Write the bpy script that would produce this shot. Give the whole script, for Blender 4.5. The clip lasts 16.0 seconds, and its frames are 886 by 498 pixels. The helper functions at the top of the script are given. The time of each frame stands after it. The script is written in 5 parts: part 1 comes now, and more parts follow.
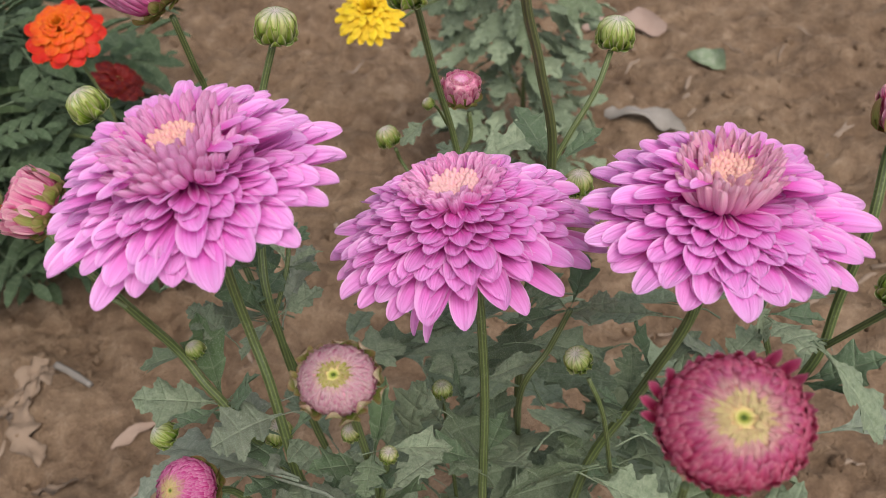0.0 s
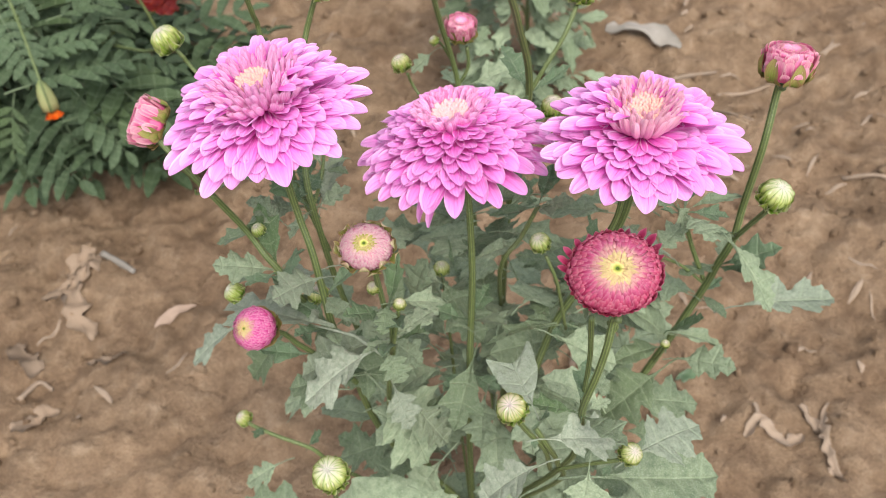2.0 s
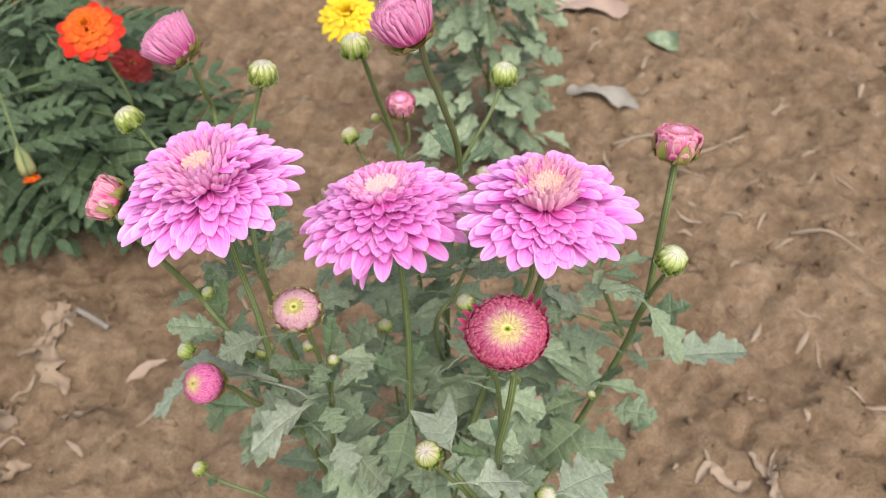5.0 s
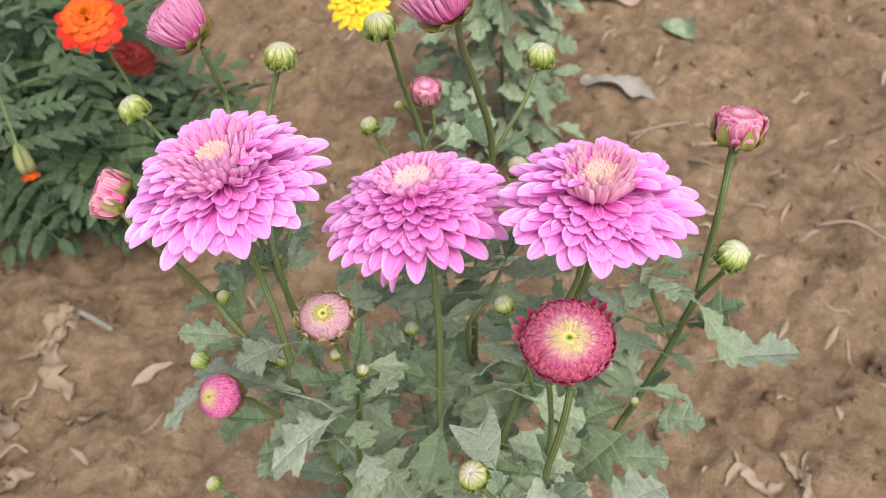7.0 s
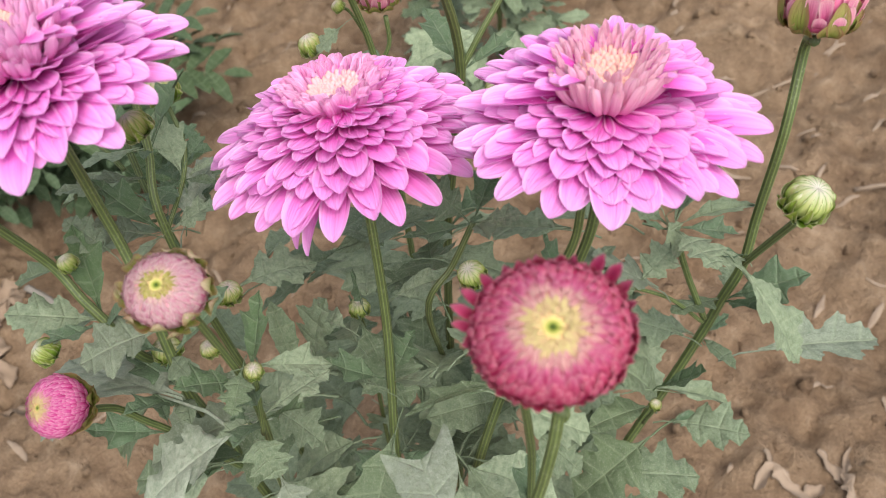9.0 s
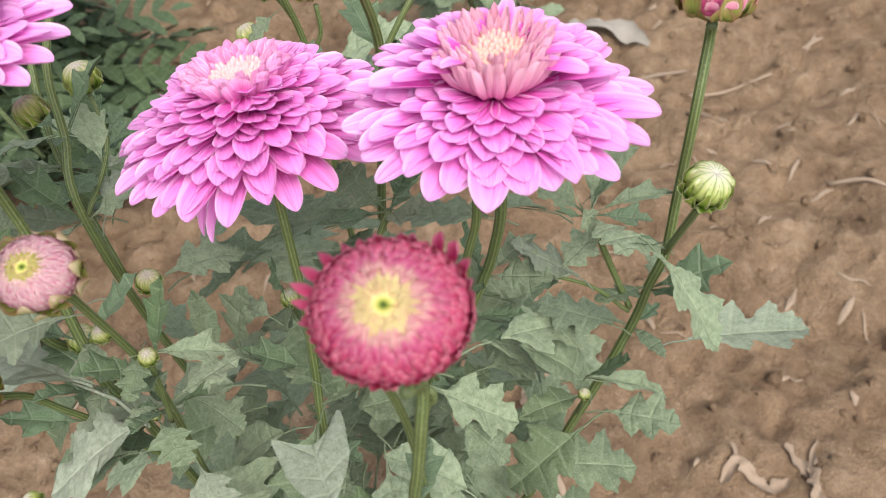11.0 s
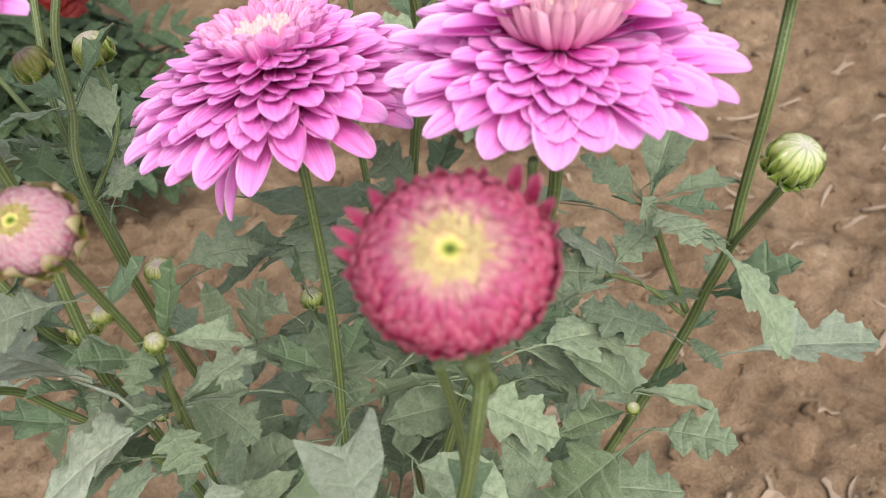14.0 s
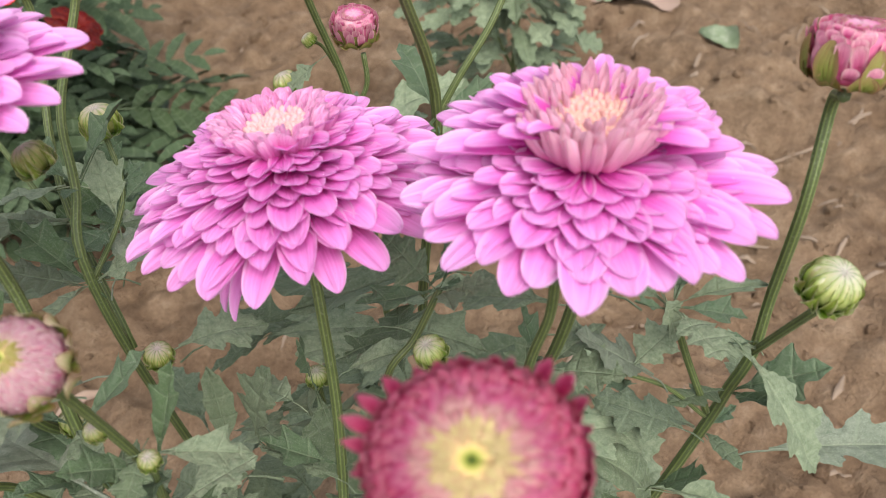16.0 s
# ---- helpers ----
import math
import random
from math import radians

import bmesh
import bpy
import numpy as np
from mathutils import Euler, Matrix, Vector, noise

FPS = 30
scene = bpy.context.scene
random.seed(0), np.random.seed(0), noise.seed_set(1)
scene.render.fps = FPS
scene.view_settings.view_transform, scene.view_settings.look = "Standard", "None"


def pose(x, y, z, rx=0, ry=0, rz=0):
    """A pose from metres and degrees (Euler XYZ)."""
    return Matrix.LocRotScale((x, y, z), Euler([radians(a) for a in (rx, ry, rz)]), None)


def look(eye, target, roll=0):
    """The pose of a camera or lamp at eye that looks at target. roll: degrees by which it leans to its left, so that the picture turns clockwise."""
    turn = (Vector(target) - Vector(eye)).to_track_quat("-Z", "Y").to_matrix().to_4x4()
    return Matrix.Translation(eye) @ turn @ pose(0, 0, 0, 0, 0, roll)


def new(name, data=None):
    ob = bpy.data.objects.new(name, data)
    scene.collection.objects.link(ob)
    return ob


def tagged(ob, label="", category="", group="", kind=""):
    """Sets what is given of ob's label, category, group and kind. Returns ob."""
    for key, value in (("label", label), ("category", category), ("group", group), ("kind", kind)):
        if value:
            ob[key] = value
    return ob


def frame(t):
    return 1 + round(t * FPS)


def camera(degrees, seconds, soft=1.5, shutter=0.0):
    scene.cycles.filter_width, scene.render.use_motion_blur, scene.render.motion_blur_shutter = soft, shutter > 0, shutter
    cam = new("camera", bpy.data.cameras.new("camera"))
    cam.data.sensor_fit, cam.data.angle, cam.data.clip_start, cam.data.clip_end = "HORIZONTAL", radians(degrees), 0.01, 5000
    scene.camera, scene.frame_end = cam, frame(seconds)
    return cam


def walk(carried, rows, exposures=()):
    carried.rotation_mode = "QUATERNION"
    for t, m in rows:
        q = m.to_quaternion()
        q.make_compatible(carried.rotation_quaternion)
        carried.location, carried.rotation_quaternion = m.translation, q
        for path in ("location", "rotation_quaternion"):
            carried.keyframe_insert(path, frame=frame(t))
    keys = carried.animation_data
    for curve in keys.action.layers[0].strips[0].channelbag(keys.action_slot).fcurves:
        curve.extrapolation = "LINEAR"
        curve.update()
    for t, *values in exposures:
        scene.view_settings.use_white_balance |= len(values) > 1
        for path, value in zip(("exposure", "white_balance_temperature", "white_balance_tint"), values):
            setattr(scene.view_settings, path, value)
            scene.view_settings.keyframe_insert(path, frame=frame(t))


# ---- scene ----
cam = camera(53.9, 16.0, 0.8)
cam.data.dof.use_dof, cam.data.dof.focus_distance, cam.data.dof.aperture_fstop = True, 0.260, 27.0
# t, x, y, z, yaw, pitch, roll
ROWS = [
    (0.0, 0.0042, -0.1859, 0.6419, 2.44, -44.38, -4.10),
    (0.5, 0.0063, -0.1989, 0.6602, 2.28, -46.17, -3.35),
    (1.0, 0.0106, -0.2099, 0.6716, 3.48, -48.67, -3.90),
    (1.5, 0.0149, -0.2275, 0.6866, 3.81, -49.89, -4.14),
    (2.0, 0.0120, -0.2470, 0.7048, 4.18, -50.62, -4.38),
    (2.5, 0.0144, -0.2567, 0.7112, 4.19, -50.69, -4.44),
    (3.0, 0.0207, -0.2667, 0.7232, 4.23, -50.56, -4.57),
    (3.5, 0.0259, -0.2703, 0.7284, 4.01, -50.06, -4.31),
    (4.0, 0.0356, -0.2731, 0.7361, 3.32, -49.07, -3.77),
    (4.2, 0.0362, -0.2717, 0.7361, 2.81, -48.59, -3.42),
    (6.3, 0.0315, -0.2559, 0.7246, 2.00, -46.96, -3.51),
    (6.5, 0.0293, -0.2535, 0.7239, 1.82, -47.33, -3.46),
    (7.0, 0.0214, -0.2438, 0.7112, 2.56, -47.65, -4.10),
    (7.5, 0.0152, -0.2226, 0.6814, 3.15, -47.96, -4.51),
    (8.0, 0.0120, -0.2064, 0.6636, 3.85, -48.54, -4.94),
    (8.5, 0.0190, -0.1875, 0.6349, 3.74, -48.93, -4.91),
    (9.0, 0.0369, -0.1801, 0.6272, 3.71, -49.10, -5.03),
    (9.5, 0.0459, -0.1803, 0.6245, 3.71, -49.16, -5.02),
    (9.7, 0.0515, -0.1832, 0.6258, 3.72, -49.07, -5.31),
    (11.8, 0.0643, -0.1806, 0.6147, 3.65, -49.35, -4.88),
    (12.0, 0.0653, -0.1802, 0.6111, 3.96, -49.02, -5.12),
    (12.5, 0.0644, -0.1777, 0.6020, 4.31, -48.05, -4.54),
    (13.0, 0.0617, -0.1774, 0.5994, 4.33, -47.46, -4.50),
    (13.5, 0.0584, -0.1773, 0.5985, 4.45, -47.14, -4.54),
    (14.0, 0.0517, -0.1743, 0.5963, 4.42, -46.96, -4.58),
    (14.5, 0.0491, -0.1702, 0.5934, 4.69, -46.71, -4.51),
    (15.0, 0.0482, -0.1674, 0.5961, 4.86, -46.09, -4.06),
    (15.5, 0.0477, -0.1611, 0.5953, 4.89, -45.96, -3.61),
    (16.0, 0.0495, -0.1532, 0.6030, 4.93, -45.62, -3.14),
]
EXPOSURES = [(0.0, 0.65, 6500, 14), (0.5, 0.70, 6500, 13), (1.0, 0.82, 6500, 12), (1.5, 1.11, 6500, 11), (2.0, 1.27, 6500, 10), (2.5, 1.37, 6500, 10), (3.5, 1.39, 6500, 10), (4.2, 1.33, 6500, 10), (6.3, 1.08, 6500, 10), (7.0, 1.20, 6500, 10), (8.0, 1.25, 6500, 10), (9.0, 1.15, 6500, 10), (9.5, 1.15, 6500, 10), (12.0, 1.36, 6500, 10), (12.5, 1.36, 6500, 10), (13.5, 1.29, 6500, 10), (14.5, 1.13, 6500, 10), (15.0, 1.00, 6500, 11), (15.5, 1.03, 6500, 11), (16.0, 1.08, 6500, 11)]
walk(cam, [(t, pose(x, y, z, 90 + pitch, 0, yaw) @ pose(0, 0, 0, 0, 0, roll)) for t, x, y, z, yaw, pitch, roll in ROWS], EXPOSURES)

# ---- world and light: a bright overcast day ----
world = bpy.data.worlds.new("sky")
scene.world = world
world.use_nodes = True
wn, wl = world.node_tree.nodes, world.node_tree.links
sky = wn.new("ShaderNodeTexSky")
sky.sky_type, sky.sun_disc = "NISHITA", False
sky.sun_elevation, sky.sun_rotation = radians(58), radians(156)
veil = wn.new("ShaderNodeHueSaturation")
veil.inputs["Saturation"].default_value = 0.35
wl.new(sky.outputs[0], veil.inputs["Color"])
wl.new(veil.outputs[0], wn["Background"].inputs[0])
wn["Background"].inputs[1].default_value = 0.112
sun_data = bpy.data.lights.new("sun", "SUN")
sun_data.energy, sun_data.angle, sun_data.color = 2.0, radians(42), (1.0, 0.95, 0.88)
sun = new("sun", sun_data)
sun.matrix_world = look((0.42, -0.95, 1.65), (0, 0, 0))


# ---- materials ----
def material(name):
    m = bpy.data.materials.new(name)
    m.use_nodes = True
    return m, m.node_tree.nodes, m.node_tree.links, m.node_tree.nodes["Principled BSDF"]


def ramp(nodes, links, source, stops):
    r = nodes.new("ShaderNodeValToRGB")
    while len(r.color_ramp.elements) < len(stops):
        r.color_ramp.elements.new(0.5)
    for e, (pos, col) in zip(r.color_ramp.elements, stops):
        e.position, e.color = pos, (*col, 1)
    links.new(source, r.inputs[0])
    return r.outputs[0]


def noise_tex(nodes, links, scale, detail=4, rough=0.6, kind="Object"):
    tc = nodes.new("ShaderNodeTexCoord")
    n = nodes.new("ShaderNodeTexNoise")
    n.inputs["Scale"].default_value, n.inputs["Detail"].default_value, n.inputs["Roughness"].default_value = scale, detail, rough
    links.new(tc.outputs[kind], n.inputs["Vector"])
    return n.outputs["Fac"]


def mixed(nodes, links, fac, a, b, mode="MIX"):
    m = nodes.new("ShaderNodeMix")
    m.data_type, m.blend_type = "RGBA", mode
    for sock, v in ((m.inputs[0], fac), (m.inputs[6], a), (m.inputs[7], b)):
        if isinstance(v, bpy.types.NodeSocket):
            links.new(v, sock)
        elif isinstance(v, (int, float)):
            sock.default_value = v
        else:
            sock.default_value = (*v, 1)
    return m.outputs[2]


def math_node(nodes, links, op, a, b=0.0):
    m = nodes.new("ShaderNodeMath")
    m.operation = op
    for sock, v in zip(m.inputs, (a, b)):
        if isinstance(v, bpy.types.NodeSocket):
            links.new(v, sock)
        else:
            sock.default_value = v
    return m.outputs[0]


def bumped(nodes, links, bsdf, height, strength, distance):
    b = nodes.new("ShaderNodeBump")
    b.inputs["Strength"].default_value, b.inputs["Distance"].default_value = strength, distance
    links.new(height, b.inputs["Height"])
    links.new(b.outputs[0], bsdf.inputs["Normal"])
    return b.outputs[0]


def see_through(m, nodes, links, bsdf, colour, share):
    """Thin tissue: part of the light passes through the blade."""
    tr = nodes.new("ShaderNodeBsdfTranslucent")
    mix = nodes.new("ShaderNodeMixShader")
    mix.inputs[0].default_value = share
    links.new(colour, tr.inputs[0])
    links.new(bsdf.outputs[0], mix.inputs[1])
    links.new(tr.outputs[0], mix.inputs[2])
    links.new(mix.outputs[0], nodes["Material Output"].inputs[0])


def petal_material(name, base, mid, tip, edge, veins=0.36, rough=0.5, share=0.2, stops=(0.0, 0.5, 0.95), rim_edge=4.0, rim_share=0.85):
    """Pigment runs from the petal's base to its tip, with fine lengthwise veins."""
    m, n, l, b = material(name)
    uv = n.new("ShaderNodeUVMap")
    sep = n.new("ShaderNodeSeparateXYZ")
    l.new(uv.outputs[0], sep.inputs[0])
    along = ramp(n, l, sep.outputs[0], [(stops[0], base), (stops[1], mid), (stops[2], tip)])
    across = math_node(n, l, "ABSOLUTE", math_node(n, l, "SUBTRACT", sep.outputs[1], 0.5))
    rim = math_node(n, l, "MULTIPLY", math_node(n, l, "POWER", math_node(n, l, "MULTIPLY", across, 2.0), rim_edge), rim_share)
    col = mixed(n, l, rim, along, edge)
    stretch = n.new("ShaderNodeMapping")
    stretch.inputs["Scale"].default_value = (1.2, 16.0, 1.0)
    l.new(uv.outputs[0], stretch.inputs[0])
    info = n.new("ShaderNodeObjectInfo")
    shift = n.new("ShaderNodeVectorMath")
    shift.operation = "ADD"
    l.new(stretch.outputs[0], shift.inputs[0])
    l.new(math_node(n, l, "MULTIPLY", info.outputs["Random"], 40.0), shift.inputs[1])
    vein = n.new("ShaderNodeTexNoise")
    vein.inputs["Scale"].default_value, vein.inputs["Detail"].default_value = 1.0, 3
    l.new(shift.outputs[0], vein.inputs["Vector"])
    streak = ramp(n, l, vein.outputs["Fac"], [(0.35, (1 - veins * 0.3, 1 - veins * 0.8, 1 - veins * 0.5)), (0.62, (1.0,) * 3)])
    col = mixed(n, l, 1.0, col, streak, "MULTIPLY")
    own = ramp(n, l, info.outputs["Random"], [(0.0, (0.97, 0.86, 0.93)), (1.0, (1.0, 1.0, 1.0))])
    col = mixed(n, l, 1.0, col, own, "MULTIPLY")
    l.new(col, b.inputs["Base Color"])
    b.inputs["Roughness"].default_value = rough
    b.inputs["Specular IOR Level"].default_value = 0.25
    bumped(n, l, b, vein.outputs["Fac"], 0.8, 0.0008)
    see_through(m, n, l, b, col, share)
    return m


PETAL = petal_material("pink_petal", (0.79, 0.045, 0.47), (0.885, 0.230, 0.71), (0.930, 0.500, 0.880), (0.950, 0.74, 0.93), 0.30, 0.45, 0.24, (0.26, 0.64, 0.97), 7.0, 0.75)
PETAL_MID = petal_material("rose_petal", (0.78, 0.040, 0.45), (0.876, 0.205, 0.68), (0.922, 0.465, 0.860), (0.948, 0.73, 0.92), 0.30, 0.45, 0.24, (0.26, 0.64, 0.97), 7.0, 0.75)
PETAL_INNER = petal_material("inner_petal", (0.88, 0.16, 0.48), (0.95, 0.42, 0.64), (0.98, 0.66, 0.72), (0.99, 0.70, 0.82), 0.40, 0.45, 0.28, (0.10, 0.55, 0.95))
PETAL_CREST = petal_material("crest_petal", (0.88, 0.10, 0.50), (0.94, 0.30, 0.70), (0.98, 0.55, 0.81), (1.0, 0.72, 0.88), 0.40, 0.45, 0.26, (0.15, 0.58, 0.95))
FLORET_PALE = petal_material("pale_floret", (0.90, 0.42, 0.55), (0.90, 0.54, 0.58), (0.90, 0.64, 0.55), (0.90, 0.66, 0.56), 0.2)
FLORET = petal_material("floret", (0.80, 0.32, 0.40), (0.84, 0.45, 0.46), (0.82, 0.54, 0.40), (0.84, 0.55, 0.46), 0.2)
RED_PETAL = petal_material("crimson_petal", (0.64, 0.05, 0.165), (0.78, 0.14, 0.275), (0.87, 0.34, 0.42), (0.88, 0.40, 0.48), 0.3, 0.45, 0.30, (0.35, 0.75, 1.0))
RED_CORE = petal_material("deep_core", (0.50, 0.035, 0.15), (0.74, 0.30, 0.30), (0.76, 0.64, 0.26), (0.6, 0.2, 0.2), 0.3, 0.6, 0.1, (0.64, 0.82, 0.94), rim_share=0.0)
RED_MID = petal_material("rosy_crimson_petal", (0.66, 0.07, 0.21), (0.77, 0.17, 0.33), (0.85, 0.36, 0.45), (0.86, 0.42, 0.50), 0.3, 0.45, 0.30, (0.35, 0.75, 1.0))
MAGENTA_BUD = petal_material("magenta_bud_petal", (0.70, 0.03, 0.26), (0.84, 0.13, 0.42), (0.93, 0.42, 0.62), (0.95, 0.56, 0.70), 0.4, 0.5, 0.2, (0.25, 0.62, 1.0))
RED_DEEP = petal_material("deep_crimson_petal", (0.629, 0.034, 0.153), (0.722, 0.111, 0.264), (0.782, 0.272, 0.391), (0.790, 0.357, 0.442), 0.3, 0.5, 0.25, (0.3, 0.65, 1.0))
RED_SALMON = petal_material("salmon_petal", (0.68, 0.16, 0.26), (0.78, 0.33, 0.35), (0.85, 0.54, 0.46), (0.85, 0.54, 0.50), 0.3, 0.5, 0.2)
RED_INNER = petal_material("yellow_inner_petal", (0.76, 0.44, 0.34), (0.80, 0.64, 0.32), (0.80, 0.72, 0.30), (0.80, 0.70, 0.34), 0.3, 0.5, 0.08)
HEART = petal_material("green_heart", (0.70, 0.64, 0.22), (0.40, 0.46, 0.08), (0.08, 0.15, 0.02), (0.7, 0.6, 0.2), 0.1, rim_share=0.0, stops=(0.10, 0.45, 0.80))
CREAM_CORE = petal_material("creamy_core", (0.80, 0.22, 0.40), (0.90, 0.55, 0.56), (0.72, 0.68, 0.22), (0.8, 0.5, 0.4), 0.3, 0.6, 0.1, (0.5, 0.74, 0.92), rim_share=0.0)
CREAM_TIP = petal_material("cream_tipped_petal", (0.86, 0.40, 0.52), (0.90, 0.60, 0.58), (0.90, 0.76, 0.56), (0.90, 0.78, 0.60), 0.3, 0.5, 0.2, (0.2, 0.6, 1.0))
ROSE_BUD = petal_material("bud_petal", (0.87, 0.30, 0.50), (0.93, 0.56, 0.62), (0.95, 0.78, 0.73), (0.92, 0.82, 0.66), 0.4, 0.5, 0.3, (0.2, 0.6, 1.0))
PINK_BUD = petal_material("rosy_bud_petal", (0.74, 0.14, 0.33), (0.83, 0.32, 0.46), (0.90, 0.54, 0.58), (0.92, 0.74, 0.66), 0.45, 0.5, 0.2, (0.2, 0.6, 1.0))
LIME_PETAL = petal_material("lime_floret", (0.45, 0.48, 0.05), (0.58, 0.60, 0.10), (0.74, 0.70, 0.28), (0.78, 0.66, 0.36), 0.3)
CREAM_PETAL = petal_material("unopened_petal", (0.22, 0.38, 0.03), (0.55, 0.64, 0.22), (0.92, 0.92, 0.78), (0.20, 0.37, 0.03), 0.3, 0.5, 0.15, (0.0, 0.45, 0.9), 3.0, 0.9)
BRACT = petal_material("bract", (0.14, 0.23, 0.03), (0.25, 0.33, 0.06), (0.38, 0.36, 0.12), (0.36, 0.22, 0.12), 0.5, 0.5, 0.2)
CREAM_BRACT = petal_material("cream_bract", (0.13, 0.26, 0.02), (0.36, 0.46, 0.11), (0.70, 0.68, 0.40), (0.44, 0.28, 0.14), 0.5, 0.5, 0.2)
GREEN_BRACT = petal_material("green_bract", (0.07, 0.20, 0.008), (0.16, 0.34, 0.02), (0.32, 0.48, 0.07), (0.72, 0.76, 0.48), 0.4, 0.5, 0.15)
ORANGE = petal_material("marigold_petal", (0.80, 0.16, 0.008), (0.72, 0.05, 0.008), (0.62, 0.02, 0.008), (0.74, 0.08, 0.01), 0.5)
ORANGE_IN = petal_material("marigold_inner_petal", (0.82, 0.30, 0.01), (0.82, 0.19, 0.008), (0.76, 0.09, 0.008), (0.84, 0.24, 0.02), 0.4)
YELLOW = petal_material("yellow_petal", (0.75, 0.45, 0.0), (0.85, 0.62, 0.01), (0.88, 0.70, 0.03), (0.88, 0.72, 0.06), 0.3)
DARK_RED = petal_material("dark_red_petal", (0.20, 0.012, 0.006), (0.16, 0.008, 0.006), (0.10, 0.006, 0.006), (0.26, 0.03, 0.008), 0.4)

LIME_CALYX = petal_material("marigold_calyx", (0.22, 0.30, 0.10), (0.34, 0.38, 0.16), (0.40, 0.36, 0.16), (0.28, 0.34, 0.12), 0.3)


# where the side veins leave the midrib, as shares of its length
SIDE_VEINS = (0.17, 0.33, 0.60, 0.84)


def leaf_material(name, dark, light, dust, dusty, flecks=0.24):
    """A dull green blade with pale veins under a film of dried dust."""
    m, n, l, b = material(name)
    uv = n.new("ShaderNodeUVMap")
    sep = n.new("ShaderNodeSeparateXYZ")
    l.new(uv.outputs[0], sep.inputs[0])
    info = n.new("ShaderNodeObjectInfo")
    patch = noise_tex(n, l, 3, 3)
    col = mixed(n, l, patch, dark, light)
    own = ramp(n, l, info.outputs["Random"], [(0.0, (1.10, 0.98, 0.70)), (0.35, (0.78, 0.80, 0.80)), (0.7, (1.0, 1.0, 1.0)), (1.0, (0.92, 1.10, 0.95))])
    col = mixed(n, l, 1.0, col, own, "MULTIPLY")
    across = math_node(n, l, "ABSOLUTE", math_node(n, l, "SUBTRACT", sep.outputs[1], 0.5))
    rib = ramp(n, l, across, [(0.0, (1, 1, 1)), (0.035, (0, 0, 0))])
    side = None
    for at in SIDE_VEINS:
        line = ramp(n, l, math_node(n, l, "ABSOLUTE", math_node(n, l, "SUBTRACT", sep.outputs[0], at)), [(0.0, (0.7, 0.7, 0.7)), (0.024, (0, 0, 0))])
        side = line if side is None else mixed(n, l, 1.0, side, line, "LIGHTEN")
    vein = mixed(n, l, 1.0, rib, side, "LIGHTEN")
    bw = n.new("ShaderNodeRGBToBW")
    l.new(vein, bw.inputs[0])
    col = mixed(n, l, math_node(n, l, "MULTIPLY", bw.outputs[0], 0.30), col, (0.34, 0.42, 0.25))
    film = noise_tex(n, l, 11, 8, 0.85)
    amount = math_node(n, l, "MULTIPLY", math_node(n, l, "ADD", math_node(n, l, "MULTIPLY", info.outputs["Random"], 1.15), 0.46), dusty)
    film2 = ramp(n, l, film, [(0.34, (0.24, 0.24, 0.24)), (0.68, (1, 1, 1))])
    bw2 = n.new("ShaderNodeRGBToBW")
    l.new(film2, bw2.inputs[0])
    col = mixed(n, l, math_node(n, l, "MULTIPLY", bw2.outputs[0], amount), col, dust)
    speck = ramp(n, l, noise_tex(n, l, 95, 4, 0.75), [(0.53, (0, 0, 0)), (0.62, (1, 1, 1))])
    bw3 = n.new("ShaderNodeRGBToBW")
    l.new(speck, bw3.inputs[0])
    col = mixed(n, l, math_node(n, l, "MULTIPLY", bw3.outputs[0], flecks), col, (0.58, 0.58, 0.50))
    l.new(col, b.inputs["Base Color"])
    b.inputs["Roughness"].default_value = 0.75
    h = math_node(n, l, "SUBTRACT", math_node(n, l, "ADD", math_node(n, l, "MULTIPLY", film, 0.5), math_node(n, l, "MULTIPLY", noise_tex(n, l, 14, 3), 0.8)), math_node(n, l, "MULTIPLY", bw.outputs[0], 0.4))
    bumped(n, l, b, h, 0.7, 0.0015)
    see_through(m, n, l, b, col, 0.07)
    return m


LEAF = leaf_material("mum_leaf", (0.018, 0.047, 0.016), (0.050, 0.100, 0.032), (0.268, 0.322, 0.200), 0.84)
LEAF_YOUNG = leaf_material("young_leaf", (0.035, 0.083, 0.023), (0.057, 0.126, 0.037), (0.191, 0.235, 0.165), 0.45)
LEAF_MARIGOLD = leaf_material("marigold_leaf", (0.009, 0.025, 0.006), (0.046, 0.092, 0.026), (0.15, 0.20, 0.115), 0.32, 0.06)


def stem_material(name, a, b_, speck):
    m, n, l, b = material(name)
    col = mixed(n, l, noise_tex(n, l, 220, 4), a, b_)
    uv = n.new("ShaderNodeUVMap")
    sep = n.new("ShaderNodeSeparateXYZ")
    l.new(uv.outputs[0], sep.inputs[0])
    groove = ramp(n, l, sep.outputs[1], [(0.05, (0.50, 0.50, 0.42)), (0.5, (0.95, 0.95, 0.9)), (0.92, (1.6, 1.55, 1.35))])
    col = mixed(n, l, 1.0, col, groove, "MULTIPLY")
    s = ramp(n, l, noise_tex(n, l, 1400, 2), [(0.56, (0, 0, 0)), (0.68, (1, 1, 1))])
    bw = n.new("ShaderNodeRGBToBW")
    l.new(s, bw.inputs[0])
    col = mixed(n, l, math_node(n, l, "MULTIPLY", bw.outputs[0], 0.28), col, speck)
    l.new(col, b.inputs["Base Color"])
    b.inputs["Roughness"].default_value = 0.6
    bumped(n, l, b, noise_tex(n, l, 1400, 2), 0.5, 0.0003)
    return m


